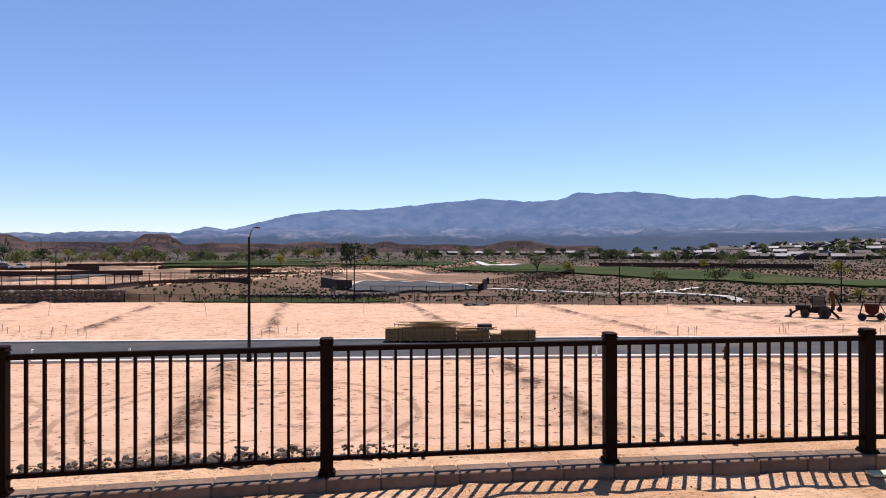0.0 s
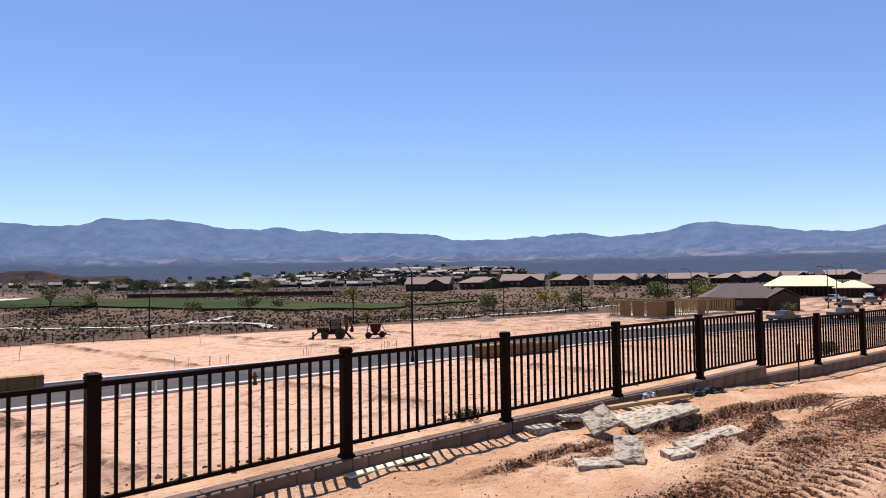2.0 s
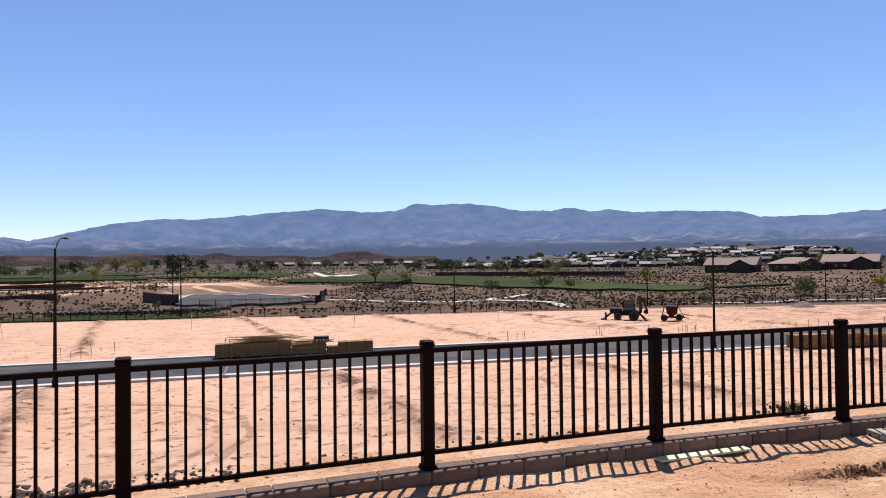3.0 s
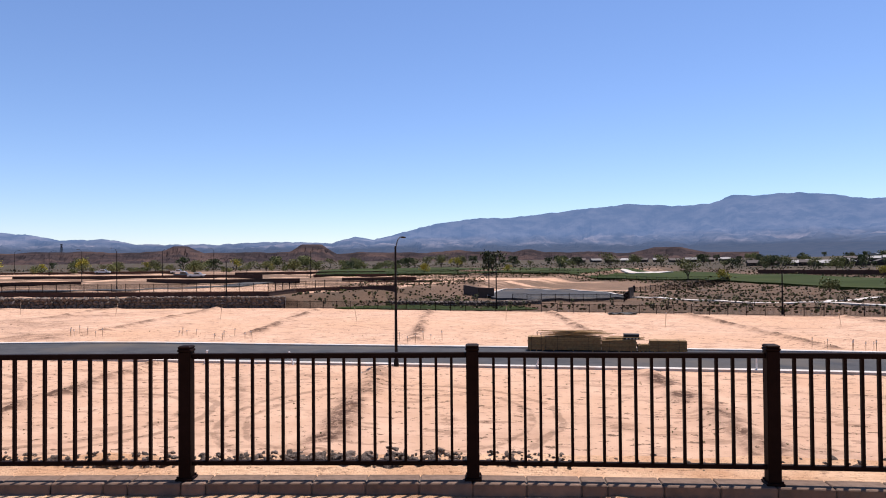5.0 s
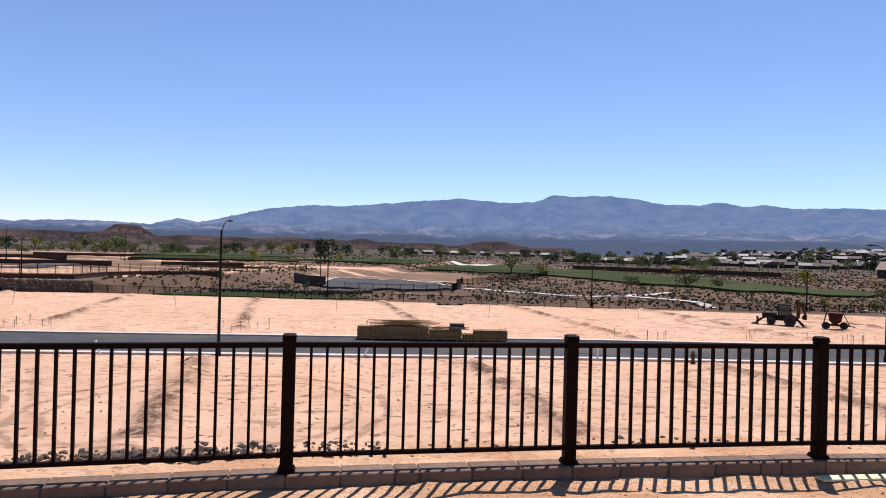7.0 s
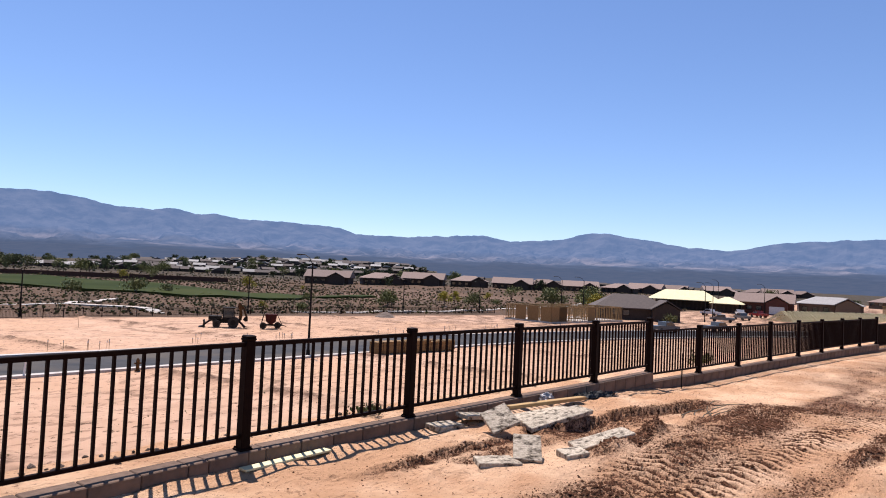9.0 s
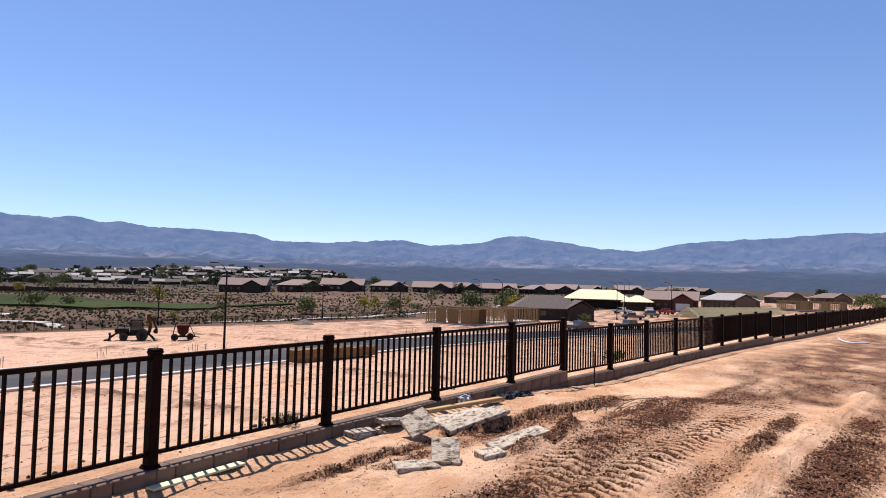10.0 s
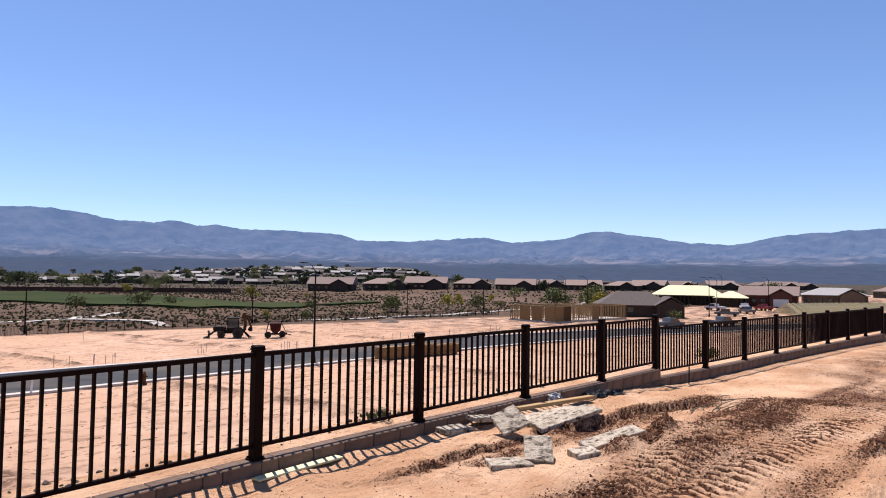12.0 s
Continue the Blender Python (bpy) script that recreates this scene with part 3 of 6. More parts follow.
def build_mountains():
    az = np.arange(-60, 115.01, 0.2)
    el = np.interp(az, [r[0] for r in RIDGE], [r[1] for r in RIDGE])
    el = el + 0.04 * fbm(az * 1.3, az * 0, 4, 71)
    el = el + 0.025 * fbm(az * 4.1, az * 0, 3, 73)
    rr = np.concatenate([np.linspace(2300, 3300, 12), np.linspace(3330, 4350, 48), np.linspace(4400, 4850, 8)])
    crest = 4350.0
    A, R = np.meshgrid(az, rr)
    E = np.tile(el, (len(rr), 1))
    # a smooth fan of gravel climbs to the foot of the range
    fan = 0.55 + 0.85 * step(A, 12, 34) + 0.12 * vnoise(A * 0.08, A * 0, 75)
    t = (R - 3300) / (crest - 3300)
    foot = np.tan(np.radians(fan)) * 3300
    H = np.tan(np.radians(E)) * crest
    low = -12 + (foot + 12) * np.clip((R - 2300) / 1000, 0, 1) ** 1.25
    rise = np.where(t < 1, 0.3 * t + 0.7 * np.clip(t, 0, 1) ** 2.0, 1)
    swell = (4 * t * (1 - t)).clip(0, 1)
    gully = fbm(A * 0.55 + 0.25 * fbm(A, R * 0.004, 2, 81), R * 0.0032, 5, 77, 0.58)
    spur = 1 - np.abs(fbm(A * 0.3, R * 0.0016, 4, 79))
    high = foot + (H - foot) * rise * (1 - 0.35 * (1 - spur) * swell) + 24 * gully * swell
    high = np.where(t > 1, H * np.clip(1 - (t - 1) * 1.2, 0, 1), high)
    Z = np.where(t < 0, low, high)
    X, Y = 2.4 + R * np.sin(np.radians(A)), -4.9 + R * np.cos(np.radians(A))
    co = np.stack([X, Y, Z], -1).reshape(-1, 3)
    nx, ny = len(az), len(rr)
    i = np.arange((ny - 1) * (nx - 1))
    b = (i // (nx - 1)) * nx + i % (nx - 1)
    me = bpy.data.meshes.new("backdrop")
    me.from_pydata(co.tolist(), [], np.stack([b, b + 1, b + nx + 1, b + nx], -1).tolist())
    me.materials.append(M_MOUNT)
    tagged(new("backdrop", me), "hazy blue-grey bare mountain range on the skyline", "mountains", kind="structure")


build_mountains()


# ---- street ----
def ribbon(name, centre, xs, lo, hi, z, material, label, category, thick=0.0):
    """Strip along a centre line between two offsets, as one sheet with depth."""
    bm = bmesh.new()
    prev = None
    for x in xs:
        x = float(x)
        y = float(centre(np.array([x]))[0])
        y2 = float(centre(np.array([x + 0.5]))[0])
        n = Vector((-(y2 - y), 0.5)).normalized()
        pts = [(x + n.x * o, y + n.y * o) for o in (lo, hi)]
        zz = LOT + z
        row = [bm.verts.new((*pts[0], zz - thick)), bm.verts.new((*pts[0], zz)), bm.verts.new((*pts[1], zz)), bm.verts.new((*pts[1], zz - thick))]
        if prev:
            for i in range(3):
                bm.faces.new((prev[i], row[i], row[i + 1], prev[i + 1]))
        prev = row
    bmesh.ops.recalc_face_normals(bm, faces=bm.faces[:])
    return tagged(part(name, bm, material), label, category, kind="structure")


RX = np.concatenate([np.arange(-140, 60, 6.0), np.arange(60, 175, 3.0)])
ribbon("road", road_mid, RX, -5.0, 5.0, 0.05, M_ASPHALT, "dark grey asphalt street between lots", "road", 0.3)
ribbon("kerb", road_mid, RX, -5.7, -5.0, 0.17, M_CONCRETE, "pale concrete kerb along the street", "kerb", 0.4)
ribbon("kerb", road_mid, RX, 5.0, 5.7, 0.17, M_CONCRETE, "pale concrete kerb along the street", "kerb", 0.4)


# ---- the railing on its block wall ----
def build_block_wall():
    root = thing("block_wall", pose(0, 0, 0), "low tan concrete block wall under the railing", "wall", kind="structure")
    L0 = 0.4
    bm = bmesh.new()
    box(bm, 0, 0, 0, 0.379, 0.2, 0.188, 0.007)
    block = mesh_of("block", bm, M_BLOCK)
    bm = bmesh.new()
    box(bm, 0, 0, 0, 0.172, 0.2, 0.188, 0.007)
    half = mesh_of("block", bm, M_BLOCK)
    core = bmesh.new()
    rnd = random.Random(5)
    for k in range(FIRST, FIRST + len(POSTS) - 1):
        (x0, y0), (x1, y1) = POSTS[k - FIRST], POSTS[k - FIRST + 1]
        hd = math.atan2(y1 - y0, x1 - x0)
        top = wall_top(k)
        box(core, 0, 0, 0, PITCH + 0.02, 0.17, 1.0, 0, Matrix.Translation(((x0 + x1) / 2, (y0 + y1) / 2, top - 0.512)) @ Matrix.Rotation(hd, 4, "Z"))
        for row in range(3 if 5 <= k < 15 else 2):
            order = [block] * 5
            order.insert((k * 2 + row * 3) % 6, half)
            gap = (PITCH - 5 * 0.379 - 0.172) / 6
            s = 0.0
            for me in order[:6]:
                w = 0.379 if me is block else 0.172
                if s + w > PITCH + 0.05:
                    break
                u = s + w / 2
                s += w + gap
                j = rnd.uniform(-0.003, 0.003)
                c = Vector((x0 + u * math.cos(hd) - j * math.sin(hd), y0 + u * math.sin(hd) + j * math.cos(hd), top - 0.095 - 0.2 * row))
                shared("block", me, root, Matrix.Translation(c) @ Matrix.Rotation(hd, 4, "Z"))
    part("mortar_core", core, M_MORTAR, root)
    # the last post's end face at each drop is closed by the core
    return root


def build_railing():
    rail = thing("railing", pose(0, 0, 0), "dark brown metal picket railing on a low block wall", "railing")
    bm = bmesh.new()
    box(bm, 0, 0, 0.47, 0.09, 0.09, 0.94, 0.006)
    post_me = mesh_of("post", bm, M_METAL)
    bm = bmesh.new()
    box(bm, 0, 0, 0.95, 0.1, 0.1, 0.022, 0.006)
    vs = box(bm, 0, 0, 0.972, 0.096, 0.096, 0.024, 0.008)
    for v in vs:
        if v.co.z > 0.978:
            v.co.x *= 0.86
            v.co.y *= 0.86
    cap_me = mesh_of("post_cap", bm, M_METAL)
    bm = bmesh.new()
    box(bm, 0, 0, 0.008, 0.124, 0.124, 0.016, 0.004)
    for sx in (-0.047, 0.047):
        for sy in (-0.047, 0.047):
            tube(bm, (sx, sy, 0.014), (sx, sy, 0.03), 0.009, seg=6)
    foot_me = mesh_of("base_plate", bm, M_METAL)
    bm = bmesh.new()
    box(bm, 0, 0, 0, PITCH - 0.09, 0.038, 0.04, 0.005)
    rail_me = mesh_of("top_rail", bm, M_METAL)
    bm = bmesh.new()
    box(bm, 0, 0, 0, PITCH - 0.09, 0.032, 0.034, 0.004)
    low_me = mesh_of("bottom_rail", bm, M_METAL)
    bm = bmesh.new()
    box(bm, 0, 0, 0.505, 0.0195, 0.026, 0.77)
    pick_me = mesh_of("picket", bm, M_METAL)
    last = FIRST + len(POSTS) - 1
    far_pickets = bmesh.new()
    for k in range(FIRST, last + 1):
        x, y = POSTS[k - FIRST]
        a = HEADING[min(k - FIRST, len(HEADING) - 1)]
        z = max(wall_top(k), wall_top(k - 1))
        base = pose(x, y, z, 0, 0, math.degrees(a))
        post = shared("post", post_me, rail, base)
        shared("post_cap", cap_me, post, Matrix.Identity(4))
        shared("base_plate", foot_me, post, Matrix.Identity(4))
        if k == last:
            break
        x1, y1 = POSTS[k - FIRST + 1]
        hd = math.atan2(y1 - y, x1 - x)
        zt = wall_top(k)
        mid = pose((x + x1) / 2, (y + y1) / 2, zt, 0, 0, math.degrees(hd))
        shared("top_rail", rail_me, rail, mid @ pose(0, 0, 0.905))
        shared("bottom_rail", low_me, rail, mid @ pose(0, 0, 0.118))
        for i in range(17):
            u = (i - 8) * 0.1132
            if k < 12:
                shared("picket", pick_me, rail, mid @ pose(u, 0, 0))
            else:
                box(far_pickets, 0, 0, 0.505, 0.0195, 0.026, 0.77, 0, mid @ pose(u, 0, 0))
    tagged(part("picket_rest", far_pickets, M_METAL, rail), kind="stuff")
    return rail


build_railing()
build_block_wall()


# ---- street lamps ----
def street_lamp(x, y, height, arm, turn, label, heads=1, group="street lamps"):
    lamp = thing("street_lamp", pose(x, y, LOT, 0, 0, turn), label, "street lamp", group)
    bm = bmesh.new()
    tube(bm, (0, 0, 0.5), (0, 0, height - 0.3), 0.12, 0.07, 10)
    part("pole", bm, M_POLE, lamp)
    bm = bmesh.new()
    tube(bm, (0, 0, 0), (0, 0, 0.6), 0.19, 0.17, 10)
    part("base", bm, M_POLE, lamp)
    for h in range(heads):
        s = 1 if h == 0 else -1
        bm = bmesh.new()
        pts = [(0, 0, height - 0.5), (0, s * arm * 0.3, height + 0.15), (0, s * arm * 0.65, height + 0.42), (0, s * arm, height + 0.45)]
        for p, q in zip(pts, pts[1:]):
            tube(bm, p, q, 0.045, 0.04, 6)
        part("arm", bm, M_POLE, lamp)
        bm = bmesh.new()
        box(bm, 0, s * (arm + 0.3), height + 0.44, 0.24, 0.65, 0.12, 0.04)
        head = part("luminaire", bm, M_POLE, lamp)
        bm = bmesh.new()
        box(bm, 0, s * (arm + 0.35), height + 0.375, 0.17, 0.4, 0.02)
        part("lens", bm, M_LENS, head, "pale glass lens")
    return lamp


street_lamp(-5.1, 44.9, 9.35, 1.9, -8, "tall dark brown steel street lamp at the kerb")
street_lamp(45.9, 40.9, 8.9, 1.9, -8, "tall dark brown steel street lamp at the kerb")


# ---- badlands on the left skyline ----
def build_badlands():
    az = np.arange(-62, 21.01, 0.15)
    rr = np.linspace(900, 1500, 30)
    A, R = np.meshgrid(az, rr)
    t = (R - 900) / 420
    el = 0.8 - 0.006 * (A + 20) + 0.16 * fbm(A * 0.35, A * 0, 4, 91)
    el = el * step(-A, -20, -6)

    def mesa(a, w, flat, e):
        return e * np.clip((w - np.abs(A - a)) / (w - flat), 0, 1) ** 1.3
    for a, w, flat, e in ((-15.5, 2.5, 0.85, 0.98), (-25.8, 2.7, 0.5, 0.85), (-34.5, 4.5, 2.2, 0.32), (14.2, 3.2, 1.0, 0.46), (2.9, 2.4, 0.3, 0.4)):
        el = np.maximum(el, 0.45 + mesa(a, w, flat, e))
    rise = np.where(t < 1, 0.12 * t + 0.88 * np.clip(t, 0, 1) ** 1.8, np.clip(1 - (t - 1) * 2.5, 0, 1))
    rill = np.abs(fbm(A * 1.6, R * 0.012, 4, 93))
    Z = -7 + (np.tan(np.radians(el)) * 1320 + 8.4) * rise * (1 - 0.30 * rill * (t < 0.93)) 
    X, Y = 2.4 + R * np.sin(np.radians(A)), -4.9 + R * np.cos(np.radians(A))
    nx, ny = len(az), len(rr)
    i = np.arange((ny - 1) * (nx - 1))
    b = (i // (nx - 1)) * nx + i % (nx - 1)
    me = bpy.data.meshes.new("hills")
    me.from_pydata(np.stack([X, Y, Z], -1).reshape(-1, 3).tolist(), [], np.stack([b, b + 1, b + nx + 1, b + nx], -1).tolist())
    me.materials.append(M_BADLAND)
    tagged(new("hills", me), "eroded brown badland hills with flat-topped buttes", "hills", kind="structure")


build_badlands()


# ---- houses ----
def roof_mesh(bm, w, d, eave, ridge, over=0.6, hip=True):
    """Hip or gable roof over a w by d plan, with thickness."""
    W, D = w / 2 + over, d / 2 + over
    rx = W - D * (0.95 if hip else 0.0)
    lo = [bm.verts.new((sx * W, sy * D, eave)) for sx, sy in ((-1, -1), (1, -1), (1, 1), (-1, 1))]
    un = [bm.verts.new((sx * W, sy * D, eave - 0.18)) for sx, sy in ((-1, -1), (1, -1), (1, 1), (-1, 1))]
    r0, r1 = bm.verts.new((-rx, 0, ridge)), bm.verts.new((rx, 0, ridge))
    bm.faces.new((lo[0], lo[1], r1, r0))
    bm.faces.new((lo[2], lo[3], r0, r1))
    bm.faces.new((lo[1], lo[2], r1))
    bm.faces.new((lo[3], lo[0], r0))
    for i in range(4):
        j = (i + 1) % 4
        bm.faces.new((un[i], un[j], lo[j], lo[i]))
    bm.faces.new(un[::-1])
    bmesh.ops.recalc_face_normals(bm, faces=bm.faces[:])


def house(x, y, z, turn, w, d, wall, roof, label, eave=3.0, ridge=5.4, hip=True, wing=True, garage=True, name="house", group="houses", windows=3, open_walls=False, wing_at=0.24):
    h = thing(name, pose(x, y, z, 0, 0, turn), label, "house", group)
    bm = bmesh.new()
    if open_walls:
        for i in range(int(w / 1.2) + 1):
            for sy in (-1, 1):
                box(bm, -w / 2 + i * 1.2, sy * d / 2, eave / 2, 0.3, 0.2, eave)
        box(bm, 0, 0.5, eave / 2, w * 0.8, 0.2, eave)
    else:
        box(bm, 0, 0, eave / 2 - 0.4, w, d, eave + 0.8)
    part("wall", bm, wall, h)
    bm = bmesh.new()
    roof_mesh(bm, w, d, eave, ridge, 0.6, hip)
    part("roof", bm, roof, h)
    if wing:
        ww, wd = w * 0.36, d * 0.45
        bm = bmesh.new()
        pts = [(-ww / 2, -0.8), (ww / 2, -0.8), (ww / 2, eave), (0, eave + 1.5), (-ww / 2, eave)]
        prism(bm, pts, -d / 2 - wd * 0.55, -d / 2 + 1, "y")
        bmesh.ops.translate(bm, vec=(w * wing_at, 0, 0), verts=bm.verts[:])
        part("gable_wing", bm, wall, h)
        bm = bmesh.new()
        for s in (-1, 1):
            prism(bm, [(0, eave + 1.85), (s * (ww / 2 + 0.5), eave - 0.1), (s * (ww / 2 + 0.5), eave + 0.1), (0, eave + 2.05)], -d / 2 - wd * 0.55 - 0.4, 0, "y")
        bmesh.ops.translate(bm, vec=(w * wing_at, 0, 0), verts=bm.verts[:])
        part("wing_roof", bm, roof, h)
        if garage:
            bm = bmesh.new()
            box(bm, w * wing_at, -d / 2 - wd * 0.55 - 0.02, 1.1, ww * 0.72, 0.08, 2.2)
            part("garage_door", bm, M_WHITE if garage == "white" else wall, h)
    for i in range(windows):
        bm = bmesh.new()
        u = -w * 0.42 + i * w * 0.17
        box(bm, u, -d / 2 - 0.02, 1.6, 1.5, 0.08, 1.3)
        win = part("window", bm, M_DARK, h)
        bm = bmesh.new()
        box(bm, u, -d / 2 - 0.065, 1.6, 1.3, 0.02, 1.1)
        part("pane", bm, M_GLASS, win)
    return h


def facing(x, y, extra=0.0):
    """Turn that lets a house front look back at the pad."""
    return math.degrees(math.atan2(y + 5, x - 2.4)) - 90 + extra


house(154, 50, LOT, facing(154, 50, 10), 16, 9.5, M_STUCCO3, M_TILE, "brown house with a dark tiled hip roof", 2.7, 5.7, wing_at=0.44)
house(220.3, 56, z_at(220.3, 56), facing(220, 56, -4), 20.5, 9.5, M_STUCCO3, M_WRAP, "unfinished house with bright yellow roof sheathing", 2.9, 5.9, True, False, False, open_walls=True, windows=0)
house(215.5, 42, z_at(215.5, 42), facing(215, 42, -4), 8.4, 7.5, M_STUCCO3, M_WRAP, "unfinished garage with bright yellow roof sheathing", 2.7, 4.6, True, False, False, open_walls=True, windows=0)
house(226, 33.5, z_at(226, 33.5), facing(226, 33, -4), 15.5, 11, M_STUCCO2, M_TILE2, "red-brown house with a pinkish tiled roof", 3.3, 6.0, False, True, "white")
house(237, 17.5, z_at(237, 17.5), facing(237, 17, 6), 16.6, 10, M_STUCCO, M_TILE3, "tan house with a pale tiled roof", 3.2, 5.4, True)
house(300, 3, z_at(300, 3), facing(300, 3), 15, 11, M_STUCCO, M_TILE2, "tan house with a pinkish tiled roof", 2.4, 4.4, True)
house(330, -13, z_at(330, -13), facing(330, -13, 5), 15, 11, M_STUCCO, M_TILE2, "tan house with a pinkish tiled roof", 2.4, 4.4, True)
house(345, -40, z_at(345, -40), facing(345, -40, 5), 18, 11, M_STUCCO, M_TILE2, "tan house with a pinkish tiled roof", 3.0, 5.0, True)
rnd = random.Random(3)
base_a = house(203, 196, z_at(203, 196) - 0.2, facing(203, 196, -12), 18, 12, M_STUCCO3, M_TILE2, "brown house with a pinkish tiled roof behind desert scrub", 3.0, 5.8, False, True, group="scrub edge houses")
base_b = house(223, 185, z_at(223, 185) - 0.2, facing(223, 185, 8), 17, 12, M_STUCCO3, M_TILE2, "brown house with a hipped pinkish roof behind desert scrub", 3.0, 5.4, True, True, group="scrub edge houses")
for i, (x, y) in enumerate(((242, 176), (262, 165), (280, 152), (300, 146), (325, 138), (350, 126), (372, 119), (400, 112), (430, 122), (455, 98), (490, 110), (520, 90), (480, 70), (540, 64))):
    copy_thing((base_a, base_b)[i % 2], pose(x, y, z_at(x, y) - 0.2, 0, 0, facing(x, y, rnd.uniform(-15, 15))))
hill_a = house(300, 500, 0, 0, 9, 8, M_STUCCO3, M_TILE3, "far hillside house with a pale roof", 2.5, 4.3, False, False, False, group="hillside houses", windows=2)
hill_b = house(330, 500, 0, 0, 9, 8, M_STUCCO3, M_TILE, "far hillside house with a grey roof", 2.5, 4.3, False, False, False, group="hillside houses", windows=2)
for row, (r, a0, a1, n) in enumerate(((500, 20, 46, 22), (550, 23, 48, 23), (600, 26, 51, 25), (650, 28, 52, 26), (700, 30, 53, 26), (745, 32, 54, 27), (790, 33, 54.5, 26))):
    for i in range(n):
        a = radians(a0 + (a1 - a0) * (i + rnd.uniform(0.4, 0.6)) / n)
        rad = r + rnd.uniform(-8, 8)
        x, y = 2.4 + rad * math.sin(a), -4.9 + rad * math.cos(a)
        copy_thing((hill_a, hill_b, hill_b)[rnd.randrange(3)], pose(x, y, z_at(x, y) - 0.3, 0, 0, facing(x, y, rnd.choice((0, 0, 90)) + rnd.uniform(-14, 14))))
for ob, a, r in ((hill_a, 25.5, 500), (hill_b, 10.0, 640)):
    x, y = 2.4 + r * math.sin(radians(a)), -4.9 + r * math.cos(radians(a))
    ob.matrix_basis = pose(x, y, z_at(x, y) - 0.3, 0, 0, facing(x, y))
for i in range(11):
    a, r = radians(6 + i * 1.25), 640 + rnd.uniform(-20, 20)
    x, y = 2.4 + r * math.sin(a), -4.9 + r * math.cos(a)
    copy_thing((hill_a, hill_b)[i % 2], pose(x, y, z_at(x, y) - 0.3, 0, 0, facing(x, y, rnd.uniform(-20, 20))))
for i in range(16):
    a, r = radians(56 + i * 1.7), rnd.uniform(620, 820)
    x, y = 2.4 + r * math.sin(a), -4.9 + r * math.cos(a)
    copy_thing((hill_a, hill_b)[i % 2], pose(x, y, z_at(x, y) - 0.3, 0, 0, facing(x, y, rnd.uniform(-20, 20))))


def framed_house(x, y, z, turn, w, d, label, seed):
    """Open stud walls on a slab, some bays sheathed."""
    f = thing("framed_house", pose(x, y, z, 0, 0, turn), label, "house frame", "house frames")
    rnd = random.Random(seed)
    bm = bmesh.new()
    box(bm, w / 2, d / 2, 0.0, w + 0.4, d + 0.4, 0.3)
    part("slab", bm, M_CONCRETE, f)
    runs = [((0, 0), (w, 0)), ((w, 0), (w, d)), ((0, d), (w, d)), ((0, 0), (0, d)), ((w * 0.3, 0), (w * 0.3, d)), ((w * 0.62, 0), (w * 0.62, d)), ((0, d * 0.5), (w, d * 0.5))]
    for (x0, y0), (x1, y1) in runs:
        L = math.hypot(x1 - x0, y1 - y0)
        bm = bmesh.new()
        for zz in (0.2, 2.82, 2.9):
            beam(bm, (x0, y0, zz), (x1, y1, zz), 0.1, 0.1)
        part("plate", bm, M_LUMBER, f)
        bm = bmesh.new()
        for i in range(int(L / 0.61) + 1):
            t = min(1, i * 0.61 / L)
            box(bm, x0 + (x1 - x0) * t, y0 + (y1 - y0) * t, 1.5, 0.1, 0.1, 2.7)
        tagged(part("stud", bm, M_LUMBER, f), kind="stuff")
    for i in range(7):
        bm = bmesh.new()
        if i < 4:
            box(bm, 1.2 + rnd.randrange(int(w / 2.44)) * 2.44, -0.07, 1.52, 2.42, 0.03, 2.8)
        else:
            box(bm, -0.07, 1.2 + (i - 4) * 3.0, 1.52, 0.03, 2.42, 2.8)
        part("sheathing", bm, M_OSB, f)
    return f


framed_house(116.5, 51.1, LOT + 0.1, -10, 25, 11, "open timber-framed house of raw studs on a slab", 2)
framed_house(248, -15.5, z_at(248, -10) + 0.1, 75, 18, 9, "open timber-framed house of raw studs on a slab", 5)


def truss_rows(x, y, turn, n):
    """Roof trusses standing side by side on the ground, banded together."""
    t = thing("roof_trusses", pose(x, y, z_at(x, y) + 0.3, 0, 0, turn), "row of pale yellow timber roof trusses stood upright", "trusses")
    bm = bmesh.new()
    for p, q in (((0, -4, 0), (0, 4, 0)), ((0, -4, 0), (0, 0, 2.6)), ((0, 4, 0), (0, 0, 2.6)), ((0, -1.6, 0), (0, -2, 1.3)), ((0, 1.6, 0), (0, 2, 1.3)), ((0, -1.6, 0), (0, 0, 2.6)), ((0, 1.6, 0), (0, 0, 2.6))):
        beam(bm, p, q, 0.12, 0.16)
    me = mesh_of("truss", bm, M_WRAP)
    for i in range(n):
        shared("truss", me, t, pose(i * 0.75, rnd.uniform(-0.3, 0.3), 0, 0, rnd.uniform(-4, 4), 0))
    return t


truss_rows(190, 23.4, -29, 56)


